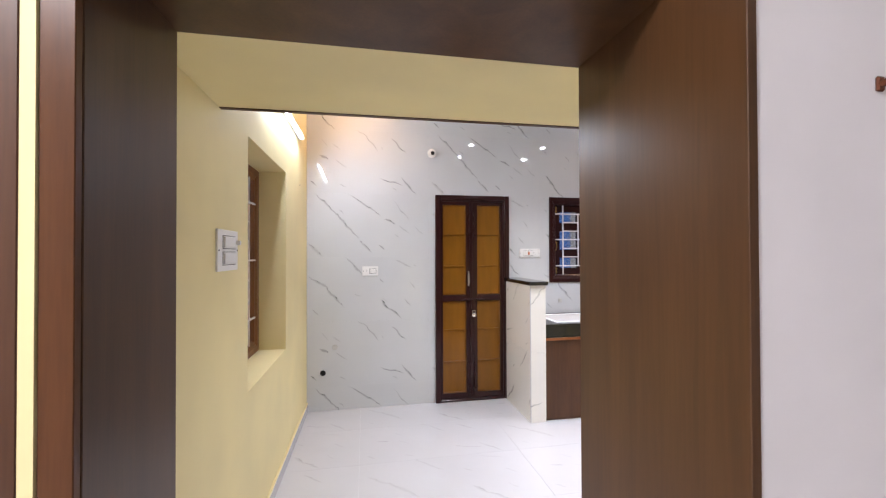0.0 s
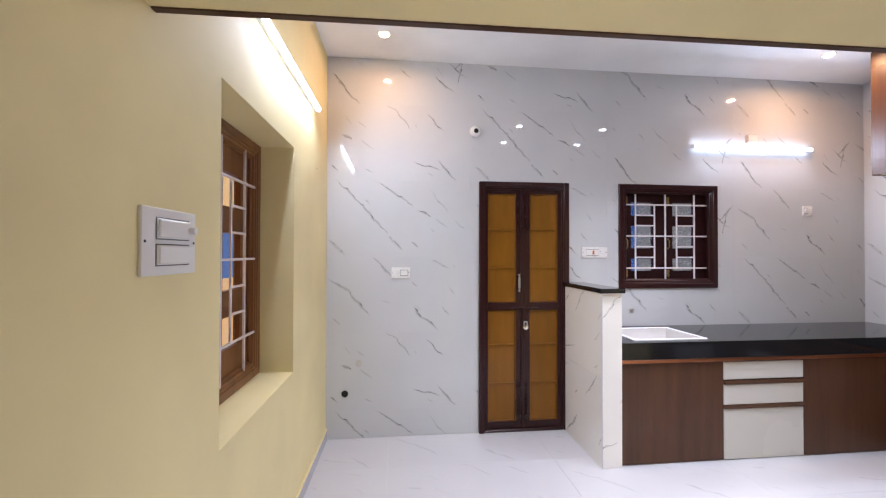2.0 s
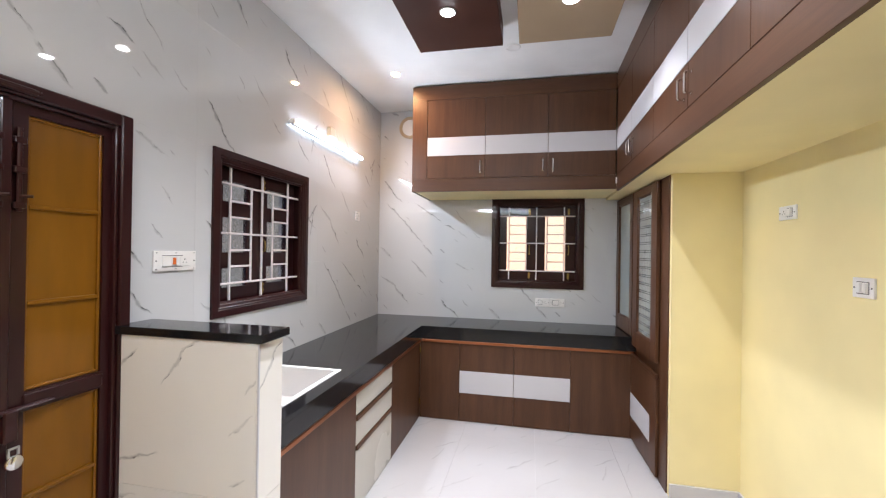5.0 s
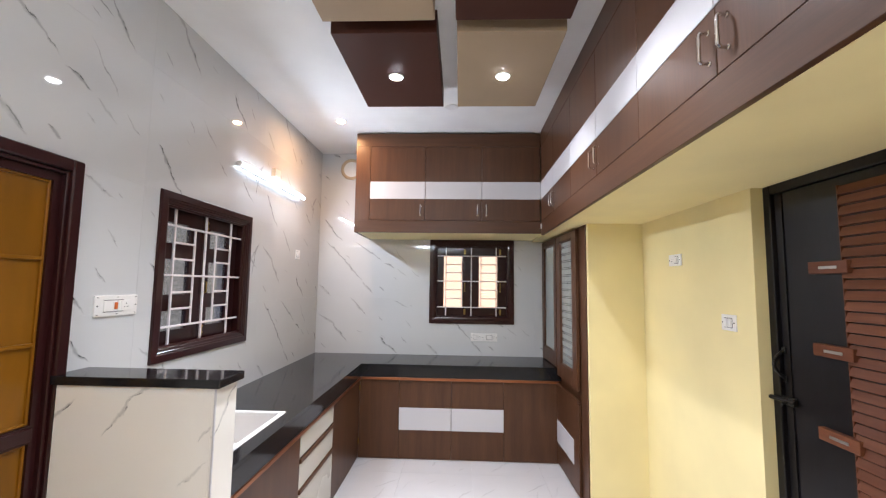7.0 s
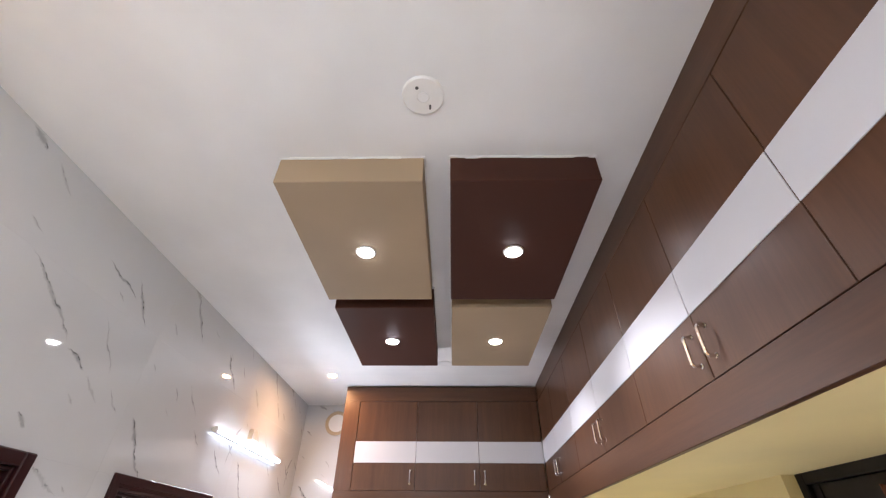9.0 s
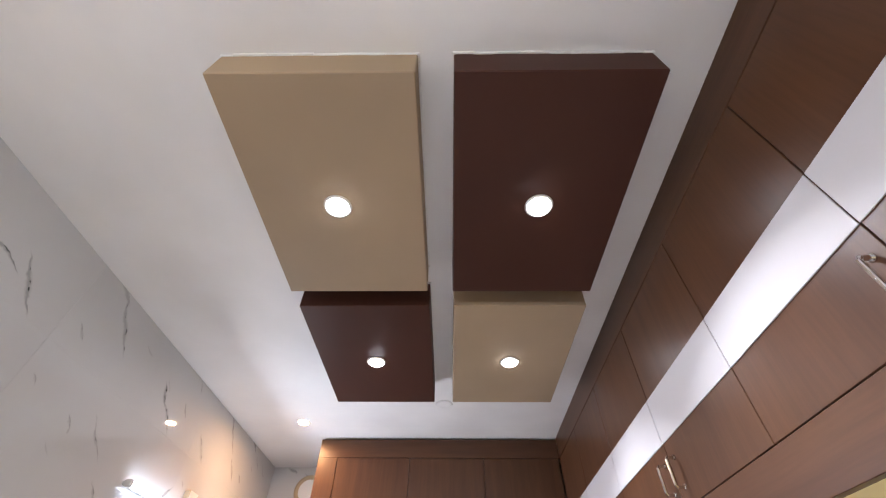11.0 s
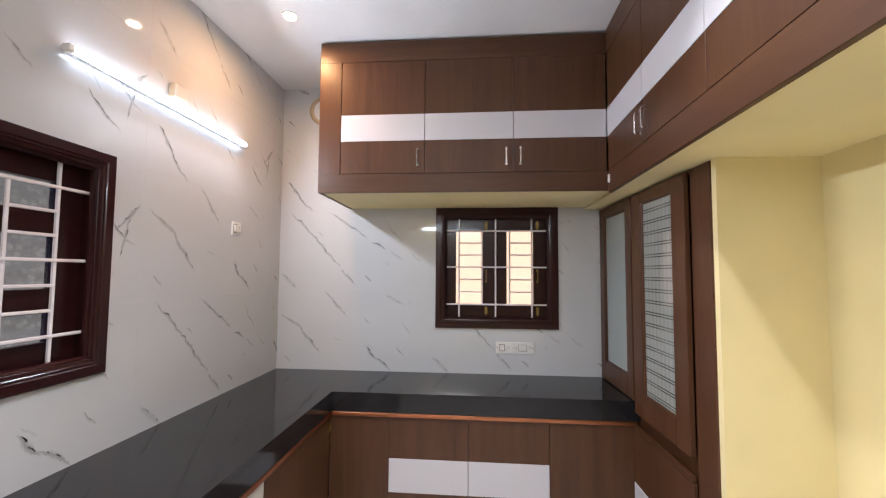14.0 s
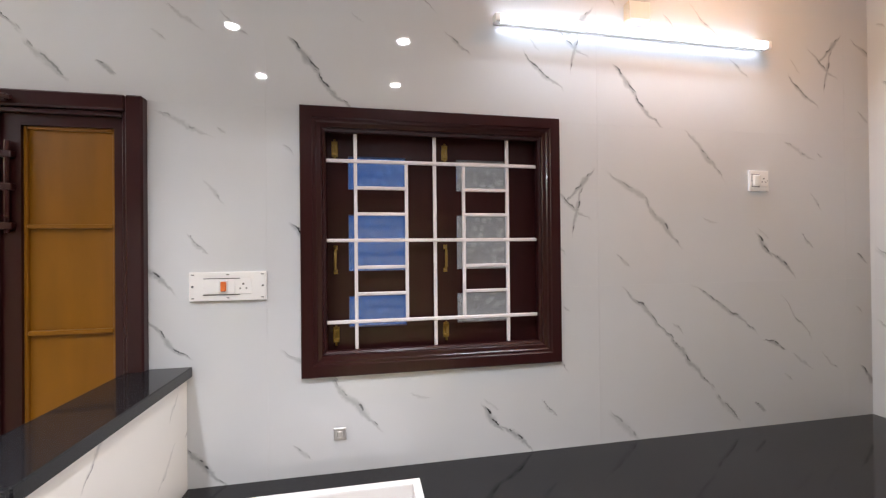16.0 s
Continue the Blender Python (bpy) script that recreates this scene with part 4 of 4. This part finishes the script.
# tiled half wall with its granite cap
hw = solo("wall_half", B(1.452, 1.574, 3.337, NORTH, 0, 1.205), M_GROUT, "low partition wall tiled in white marble print", "wall", kind="structure")
for r, m_, base, turn in (((1.440, 1.4515, 3.337, NORTH, 0, 0.6145), M_TILE_FLIP_C_LIT, (1.440, 4.190, 0), -90), ((1.440, 1.4515, 3.337, NORTH, 0.6155, 1.205), M_TILE_FLIP_LIT, (1.440, 4.240, 0.60), -90),
                          ((1.440, 1.585, 3.325, 3.3365, 0, 0.6145), M_TILE_FLIP_LIT, (1.080, 3.325, 0.02), 0), ((1.440, 1.585, 3.325, 3.3365, 0.6155, 1.205), M_TILE_FLIP_LIT, (0.95, 3.325, 0.60), 0),
                          ((1.5745, 1.585, 3.337, NORTH, TOP_Z, 1.205), M_TILE_FLIP_LIT, (1.585, 3.0, 0.7), 90)):
    bm = B(*r, bevel=0.0008)
    m = pose(*base, 0, 0, turn)
    bmesh.ops.transform(bm, matrix=m.inverted(), verts=bm.verts)
    o = new("tile", mesh_of("tile", bm, m_))
    o.parent = hw
    o.matrix_basis = m
part("corner_edge", B(1.4385, 1.4445, 3.3235, 3.3295, 0, 1.2045), M_WHITE_LAM, hw, "white tile edge")
cap = solo("half_wall_cap", B(1.425, 1.602, 3.304, NORTH - 0.001, 1.2055, 1.238, bevel=0.003), M_GRANITE, "polished black granite cap on the half wall", "cap", at=(1.52, 3.6, 1.2055))


# ---- tall cupboard ----
def tall_unit():
    f = 1.475
    top = thing("tall_cupboard", (3.68, 1.27, 0), "tall walnut cupboard with two glazed doors over plain doors", "cupboard")
    part("body", B(3.02, EAST - 0.001, SOUTH_IN + 0.002, f - 0.02, 0, SOFFIT - 0.002), M_WALNUT, top)
    part("side_stile", B(3.02, 3.165, f - 0.02, f, 0, SOFFIT - 0.003, bevel=0.0015), M_WALNUT, top)
    part("top_rail", B(3.167, EAST - 0.002, f - 0.02, f - 0.002, 2.045, SOFFIT - 0.003), M_WALNUT, top)
    for a, b, m_, lab in ((3.175, 3.755, M_PLAID, "glass with a chequered pattern"), (3.772, EAST - 0.012, M_CABGLASS, "plain grey glass")):
        z0, z1 = 0.862 if a > 3.5 else 0.800, 2.060
        s = 0.118 if a < 3.5 else 0.085
        lo = 0.125
        d = bmesh.new()
        for r in ((a, a + s, z0, z1), (b - s, b, z0, z1), (a + s, b - s, z0, z0 + lo), (a + s, b - s, z1 - 0.062, z1)):
            box(d, r[0], r[1], f + 0.001, f + 0.026, r[2], r[3], bevel=0.002)
        door = part("glass_door", d, M_WALNUT, top)
        bead = bmesh.new()
        for r in ((a + s, a + s + 0.010, z0 + lo, z1 - 0.062), (b - s - 0.010, b - s, z0 + lo, z1 - 0.062), (a + s + 0.010, b - s - 0.010, z0 + lo, z0 + lo + 0.010), (a + s + 0.010, b - s - 0.010, z1 - 0.072, z1 - 0.062)):
            box(bead, r[0], r[1], f + 0.008, f + 0.020, r[2], r[3], bevel=0.003)
        part("bead", bead, M_WALNUT, door)
        part("glass", B(a + s + 0.008, b - s - 0.008, f + 0.006, f + 0.011, z0 + lo + 0.008, z1 - 0.070), m_, door, lab)
    part("copper_pull", T((3.7635, f + 0.013, 0.87), (3.7635, f + 0.013, 2.055), 0.007, 10), M_COPPER, top, "copper edge profile between the doors")
    low = part("lower_door", B(3.170, BASE_X + 0.004, f, f + 0.020, 0.02, 0.690, bevel=0.002), M_WALNUT, top)
    part("white_band", B(3.30, BASE_X + 0.002, f + 0.020, f + 0.0235, 0.205, 0.395), M_WHITE_LAM, low, "white gloss laminate band")
    part("finger_pull", B(3.172, BASE_X, f + 0.002, f + 0.026, 0.695, 0.722, bevel=0.006, seg=2), M_WALNUT_H, top)
    top.matrix_basis = Matrix.Translation((3.02, f, 0)) @ pose(0, 0, 0, 0, 0, 1.7) @ Matrix.Translation((-3.02, -f, 0)) @ top.matrix_basis


tall_unit()


# ---- ceiling ----
def drop_panel(x0, x1, y0, y1, m_, colour):
    p = thing("ceiling_panel", ((x0 + x1) / 2, (y0 + y1) / 2, 2.916), f"{colour} painted dropped ceiling panel holding one round lamp", "ceiling panel", "dropped ceiling panels")
    part("box", B(x0, x1, y0, y1, 2.918, CEIL - 0.004, bevel=0.003), m_, p)
    # ragged bead of white filler where the panel meets the ceiling
    r = random.Random(int(x0 * 1000 + y0 * 100))
    bead = bmesh.new()
    for along, lo, hi, at in (("y", y0, y1, x0), ("y", y0, y1, x1), ("x", x0, x1, y0), ("x", x0, x1, y1)):
        u = lo - 0.004
        while u < hi:
            v = min(u + r.uniform(0.03, 0.11), hi + 0.004)
            w, h = r.uniform(0.002, 0.006), r.uniform(0.003, 0.009)
            if along == "y":
                box(bead, at - w, at + w, u, v, CEIL - 0.004 - h, CEIL, bevel=0.0015)
            else:
                box(bead, u, v, at - w, at + w, CEIL - 0.004 - h, CEIL, bevel=0.0015)
            u = v
    part("filler_bead", bead, M_CEIL, p, "ragged white filler along the top edge")
    return p


drop_panel(0.948, 1.840, 2.558, 3.127, M_BEIGE, "beige")
drop_panel(0.948, 1.842, 1.885, 2.454, M_BROWN, "dark brown")
drop_panel(1.935, 2.830, 2.553, 3.118, M_BROWN, "dark brown")
drop_panel(1.935, 2.830, 1.878, 2.448, M_BEIGE, "beige")


def downlight(x, y, z, r, lens, power, colour, label, spread=110):
    d = thing("downlight", (x, y, z), label, "downlight", "ceiling downlights")
    part("ring", lathe(bmesh.new(), [(r * 0.84, 0.001), (r * 0.84, -0.004), (r, -0.006), (r * 1.12, -0.003), (r * 1.14, 0.0)], pose(x, y, z), 28), M_PLASTIC, d, smooth=True)
    part("diffuser", lathe(bmesh.new(), [(0.002, -0.001), (r * 0.86, -0.001), (r * 0.86, -0.008), (r * 0.78, -0.0105), (0.002, -0.011)], pose(x, y, z), 28), lens, d, "glowing white diffuser", smooth=False)
    data = bpy.data.lights.new("downlight_lamp", "AREA")
    data.shape, data.size, data.energy, data.color, data.spread = "DISK", r * 1.5, power, colour, radians(spread)
    lamp = new("downlight_lamp", data)
    lamp.location = (x, y, z - 0.013)
    if spread < 150:
        # the diffuser's faint wide glow beyond its main beam
        side = bpy.data.lights.new("downlight_halo", "AREA")
        side.shape, side.size, side.energy, side.color, side.spread = "DISK", r * 1.5, power * 0.055, colour, radians(178)
        new("downlight_halo", side).location = (x, y, z - 0.015)
    return d


for x, y in ((1.395, 2.847), (1.396, 2.164), (2.388, 2.838), (2.388, 2.162)):
    downlight(x, y, 2.918, 0.042, M_LED, SPOT_POWER, (0.90, 0.93, 1.0), "round white LED downlight, lit cool white")
for x, y, f in ((3.420, 3.500, 1.0), (-0.06, 3.585, 0.5)):
    downlight(x, y, CEIL, 0.040, M_LED_WARM, WARM_POWER * f, (1.0, 0.56, 0.26), "round LED downlight, lit warm white", 172)


def tube_light(name_at, a, b, out, drop):
    """A batten lamp between a and b on a wall; out points away from the wall."""
    a, b, out = Vector(a), Vector(b), Vector(out)
    t = thing("tube_light", name_at, "slim white LED tube light glowing on the wall", "tube light", "wall tube lights")
    d = (b - a).normalized()
    bm = bmesh.new()
    c = (a + b) / 2 + out * 0.012
    ext = [abs(d[i]) * (b - a).length / 2 + abs(out[i]) * 0.012 + (0.009 if i == 2 else 0) for i in range(3)]
    box(bm, c.x - ext[0], c.x + ext[0], c.y - ext[1], c.y + ext[1], c.z - ext[2], c.z + ext[2], bevel=0.002)
    part("batten", bm, M_PLASTIC, t)
    lamp = T(a + d * 0.02 + out * 0.034, b - d * 0.02 + out * 0.034, 0.0145, 16)
    part("diffuser", lamp, M_TUBE, t, "glowing white tube")
    for p, s in ((a, 1), (b, -1)):
        q = p + d * s * 0.008 + out * 0.028
        e = [abs(d[i]) * 0.012 + abs(out[i]) * 0.016 + (0.0155 if i == 2 else 0) for i in range(3)]
        part("end_cap", B(q.x - e[0], q.x + e[0], q.y - e[1], q.y + e[1], q.z - e[2], q.z + e[2], bevel=0.003), M_PLASTIC, t)
    data = bpy.data.lights.new("tube_lamp", "AREA")
    data.shape, data.size, data.size_y, data.energy, data.color = "RECTANGLE", (b - a).length - 0.05, 0.022, TUBE_POWER, (0.78, 0.87, 1.0)
    lamp_ob = new("tube_lamp", data)
    z = -(out + Vector((0, 0, -drop))).normalized()
    y = z.cross(d).normalized()
    lamp_ob.matrix_basis = Matrix.Translation((a + b) / 2 + out * 0.052) @ Matrix((d, y, z)).transposed().to_4x4()
    return t


tube_light((3.18, NORTH, 2.40), (2.60, NORTH, 2.420), (3.77, NORTH, 2.420), (0, -1, 0), 0.42)
tube_light((WEST, 2.90, 2.44), (WEST, 2.34, 2.455), (WEST, 3.50, 2.455), (1, 0, 0), 0.85)

HX, HY = -1.5, -0.6
hall = thing("hall_ceiling_light", (HX, HY, CEIL), "square white ceiling light in the hall", "ceiling light")
part("frame", B(HX - 0.3, HX + 0.3, HY - 0.3, HY + 0.3, CEIL - 0.03, CEIL, bevel=0.004), M_PLASTIC, hall)
part("diffuser", B(HX - 0.28, HX + 0.28, HY - 0.28, HY + 0.28, CEIL - 0.034, CEIL - 0.0305), M_HALL, hall, "glowing diffuser")
hd = bpy.data.lights.new("hall_lamp", "AREA")
hd.shape, hd.size, hd.energy, hd.color = "SQUARE", 0.55, HALL_POWER, (1.0, 0.96, 0.95)
new("hall_lamp", hd).location = (HX, HY, CEIL - 0.04)

sm = thing("ceiling_cover", (0.678, 2.546, CEIL), "round white junction cover on the ceiling", "ceiling cover")
part("disc", lathe(bmesh.new(), [(0.002, 0), (0.073, 0), (0.073, -0.004), (0.068, -0.009), (0.022, -0.011), (0.020, -0.009), (0.002, -0.009)], pose(0.678, 2.546, CEIL), 36), M_PLASTIC, sm, smooth=False)
part("centre_ring", lathe(bmesh.new(), [(0.014, -0.008), (0.019, -0.008), (0.019, -0.0125), (0.014, -0.0125), (0.014, -0.008)][:4], pose(0.678, 2.546, CEIL), 24), M_CEIL, sm)
part("screw", lathe(bmesh.new(), [(0.001, -0.009), (0.006, -0.009), (0.006, -0.0115), (0.001, -0.0115)], pose(0.644, 2.565, CEIL), 12), M_PLATE, sm, "dark screw")
part("slot", B(0.708, 0.726, 2.520, 2.527, CEIL - 0.0115, CEIL - 0.009), M_PLATE, sm, "dark slot")

vent = thing("exhaust_vent", (EAST, 3.640, 2.75), "round vent opening with a tan ring in the tiled wall", "vent")
ring = pose(EAST, 3.640, 2.873, 0, -90, 0)
part("ring", lathe(bmesh.new(), [(0.085, 0.0), (0.118, 0.0), (0.120, 0.008), (0.112, 0.014), (0.098, 0.012), (0.085, 0.004)], ring, 36), mat("tan_plastic", (0.50, 0.38, 0.24), 0.4), vent, "tan plastic ring", smooth=True)
part("duct", lathe(bmesh.new(), [(0.002, 0.002), (0.086, 0.002), (0.086, 0.005), (0.002, 0.005)], ring, 36), M_PLASTIC, vent, "white blanking disc")

cam_d = thing("cctv_camera", (0.675, NORTH, 2.45), "small white dome security camera on the tiled wall", "security camera")
cm = pose(0.675, NORTH, 2.490, 90)
part("mount", lathe(bmesh.new(), [(0.002, 0), (0.044, 0), (0.045, 0.014), (0.040, 0.020), (0.002, 0.020)], cm, 28), M_PLASTIC, cam_d, smooth=False)
part("dome", lathe(bmesh.new(), [(0.037, 0.019), (0.038, 0.030), (0.034, 0.044), (0.026, 0.052), (0.002, 0.053)], cm @ pose(0, 0, 0, 8, 0, 0), 28), M_PLASTIC, cam_d, smooth=True)
part("lens", lathe(bmesh.new(), [(0.002, 0.050), (0.019, 0.050), (0.019, 0.056), (0.014, 0.058), (0.002, 0.057)], cm @ pose(0, 0, 0, 8, 0, 0), 20), M_IRON, cam_d, "black lens", smooth=True)


jb = thing("junction_box", (3.175, NORTH, 2.465), "small beige junction box over the tube light", "junction box")
part("box", B(3.128, 3.222, NORTH - 0.034, NORTH, 2.466, 2.540, bevel=0.004), mat("beige_plastic", (0.58, 0.44, 0.30), 0.4), jb)
part("lid", B(3.131, 3.219, NORTH - 0.038, NORTH - 0.0345, 2.469, 2.537, bevel=0.0015), M_PLASTIC, jb)
patch = solo("ceiling_patch", lathe(bmesh.new(), [(0.002, 0.0), (0.055, 0.0), (0.050, -0.004), (0.030, -0.006), (0.002, -0.003)], pose(3.14, 2.50, CEIL), 24), M_CEIL, "round filled plaster patch on the ceiling", "patch", at=(3.14, 2.50, CEIL), smooth=True)

# ---- switches ----
def switch(at, turn, w, h, modules, label, name="switch_plate"):
    """A white plate with rockers and sockets, in its own frame: x across, y out of the wall is negative, z up from the lower edge."""
    s = thing(name, at, label, "switch", "wall switches", turn=turn)
    part("plate", B(0, w, -0.009, 0, 0, h, bevel=0.003, seg=2), M_PLASTIC, s)
    for x in (0.011, w - 0.011):
        part("screw", T((x, -0.011, h / 2), (x, -0.008, h / 2), 0.0035, 8), M_PLATE, s, "dark screw")
    for kind, x0, x1, z0, z1 in modules:
        inner = part("module", B(x0, x1, -0.0125, -0.008, z0, z1, bevel=0.0015), M_PLASTIC, s)
        if kind == "rocker":
            r = B(x0 + 0.003, x1 - 0.003, -0.018, -0.0125, z0 + 0.003, z1 - 0.003, bevel=0.002)
            part("rocker", r, M_PLASTIC, inner)
            part("shadow_gap", B(x0 - 0.0028, x1 + 0.0028, -0.0100, -0.0085, z0 - 0.0028, z1 + 0.0028), M_PLATE, s, "dark joint round the rocker")
        elif kind == "neon":
            part("rocker", B(x0 + 0.003, x1 - 0.003, -0.018, -0.0125, z0 + 0.003, z1 - 0.003, bevel=0.002), M_NEON, inner, "orange lit rocker")
        elif kind == "socket":
            cx, cz = (x0 + x1) / 2, (z0 + z1) / 2
            for dx, dz, r in ((0, 0.008, 0.0034), (-0.009, -0.006, 0.0026), (0.009, -0.006, 0.0026)):
                part("pin_hole", T((cx + dx, -0.0131, cz + dz), (cx + dx, -0.0120, cz + dz), r, 8), M_PLATE, inner, "dark socket hole")
    return s


ns = switch((1.595, NORTH, 1.443), 0, 0.229, 0.092, [("blank", 0.042, 0.0905, 0.021, 0.069), ("neon", 0.091, 0.113, 0.027, 0.064), ("blank", 0.1135, 0.134, 0.021, 0.069), ("socket", 0.1345, 0.186, 0.021, 0.069)],
            "white switch plate with an orange lit rocker on the tiles")
for z in (0.0193, 0.0707):
    part("joint", B(0.042, 0.150, -0.0105, -0.0085, z - 0.0013, z + 0.0013), M_PLATE, ns, "dark joint beside the modules")
for x in (0.012, 0.114, 0.217):
    for z in (0.009, 0.083):
        part("clip_slot", B(x - 0.004, x + 0.004, -0.0105, -0.0085, z - 0.0014, z + 0.0014), M_PLATE, ns, "small dark slot")
switch((-0.010, NORTH, 1.276), 0, 0.152, 0.090, [("socket", 0.026, 0.066, 0.024, 0.066), ("rocker", 0.072, 0.130, 0.024, 0.066)], "white switch and socket plate on the tiles")
switch((3.693, NORTH, 1.827), 0, 0.094, 0.086, [("rocker", 0.012, 0.044, 0.020, 0.068), ("socket", 0.048, 0.084, 0.020, 0.068)], "small white socket plate on the tiles")
switch((EAST, 2.298, 1.008), -90, 0.140, 0.085, [("rocker", 0.030, 0.066, 0.022, 0.064), ("socket", 0.072, 0.120, 0.022, 0.064)], "white switch and socket plate over the worktop")
switch((EAST, 2.155, 1.008), -90, 0.140, 0.085, [("rocker", 0.026, 0.084, 0.022, 0.064), ("socket", 0.090, 0.122, 0.022, 0.064)], "white switch and socket plate over the worktop")
switch((2.596, SOUTH_IN, 1.740), 180, 0.142, 0.072, [("socket", 0.030, 0.068, 0.016, 0.056), ("rocker", 0.074, 0.112, 0.016, 0.056)], "white socket plate high on the yellow wall")
switch((2.089, SOUTH_IN, 1.393), 180, 0.108, 0.080, [("rocker", 0.026, 0.052, 0.018, 0.062), ("rocker", 0.056, 0.082, 0.018, 0.062)], "white double switch on the yellow wall")
ws = switch((WEST, 1.657, 1.422), 90, 0.243, 0.168, [("rocker", 0.056, 0.204, 0.092, 0.142), ("rocker", 0.056, 0.204, 0.026, 0.076)], "large white switch plate on the yellow wall")
part("knob", T((0.196, -0.018, 0.117), (0.196, -0.034, 0.117), 0.010, 16), M_PLASTIC, ws, "round regulator knob")

# the west wall and what hangs on it stand out of square with the tiled walls
WEST_SIDE = [wall_west, bpy.data.objects["baseboard_west"], bpy.data.objects["baseboard_west_top"], bpy.data.objects["window_west"], ws]
WEST_SIDE += [o for o in bpy.data.objects if not o.parent and o.name.split(".")[0] in ("tube_light", "tube_lamp") and o.matrix_basis.translation.x < 0]
swing_west = Matrix.Translation((WEST, 3.0, 0)) @ pose(0, 0, 0, 0, 0, -0.68) @ Matrix.Translation((-WEST, -3.0, 0))
for o in WEST_SIDE:
    o.matrix_basis = swing_west @ o.matrix_basis

# water points and a tap box in the tiles
for x, z, r, filled in ((-0.266, 0.597, 0.026, True), (-0.377, 0.358, 0.027, False)):
    p = thing("water_inlet" if filled else "drain_hole", (x, NORTH, z - r), "brass threaded water inlet in the tiles" if filled else "open round drain pipe in the tiles", "pipe")
    pm = pose(x, NORTH, z, 90)
    part("collar", lathe(bmesh.new(), [(r * 0.62, 0.0), (r, 0.0), (r * 0.96, 0.005), (r * 0.62, 0.004)], pm, 24), M_STEEL if filled else M_IRON, p, smooth=True)
    # solid black disc: the shade inside the pipe is put into its colour
    part("bore", lathe(bmesh.new(), [(0.001, 0.0012), (r * 0.63, 0.0012), (r * 0.63, 0.0022), (0.001, 0.0022)], pm, 24), M_BORE_SHADE, p, "black disc standing in for the shaded bore")
tb = thing("tap_point", (2.050, NORTH, 0.966), "small square metal tap point in the tiles", "tap point")
part("frame", B(2.030, 2.070, NORTH - 0.006, NORTH, 0.966, 1.006, bevel=0.002), M_STEEL, tb)
part("core", B(2.040, 2.060, NORTH - 0.009, NORTH - 0.006, 0.976, 0.996, bevel=0.002), M_STEEL, tb, "steel plug")
anchor = solo("wall_anchor", T((WEST, 3.59, 2.075), (WEST + 0.008, 3.59, 2.075), 0.006, 10), M_PLATE, "small dark screw in the yellow wall", "screw", at=(WEST, 3.59, 2.069))

# ---- wall and floor tiles ----
def tile_wall(parent, along, u0, u1, face, thick, holes, first_u, first_z, layout):
    """Lays the prints named in layout, a row of letters per course from the floor up, over one wall."""
    j = 0.0003
    for iz, row in enumerate(layout):
        for iu, key in enumerate(row):
            a, b = first_u + iu * TILE_W, first_u + (iu + 1) * TILE_W
            c, d = first_z + iz * TILE_H, first_z + (iz + 1) * TILE_H
            rects = holed(max(a + j, u0), min(b - j, u1), max(c + j, 0.001), min(d - j, CEIL - 0.001), holes)
            if not rects or min(b, u1) - max(a, u0) < 0.005:
                continue
            bm = bmesh.new()
            for p, q, r, s in rects:
                box(bm, p - a, q - a, 0, thick, r - c, s - c)
            o = new("tile", mesh_of("tile", bm, M_TILES[key]))
            o.parent = parent
            o.matrix_basis = pose(a, face, c) if along == "x" else pose(face, -a, c, 0, 0, -90)


tile_wall(wall_north, "x", WEST, EAST, NORTH, 0.0118, [N_DOOR, N_WIN], -0.55, -0.39, ("abcda", "badcb", "cbcad", "acdcb", "baddc", "dbcab"))
tile_wall(wall_east, "y", -NORTH, -1.05, EAST, 0.0118, [(-E_WIN[1], -E_WIN[0], E_WIN[2], E_WIN[3])], -3.995, -0.39, ("bad", "acb", "cab", "acd", "dba", "bcd"))
fh = 0.6
for i in range(6):
    for k in range(12):
        a, c = -2.4 + i * TILE_W, -3.1 + k * fh
        if a > EAST or c > NORTH:
            continue
        bm = B(0.0005, min(a + TILE_W - 0.0005, EAST) - a, 0.0005, min(c + fh - 0.0005, NORTH) - c, 0, 0.0098)
        o = new("tile", mesh_of("tile", bm, M_FLOOR if (i + k) % 2 else M_FLOOR_B))
        o.parent = floor
        o.matrix_basis = pose(a, c, -0.0099)
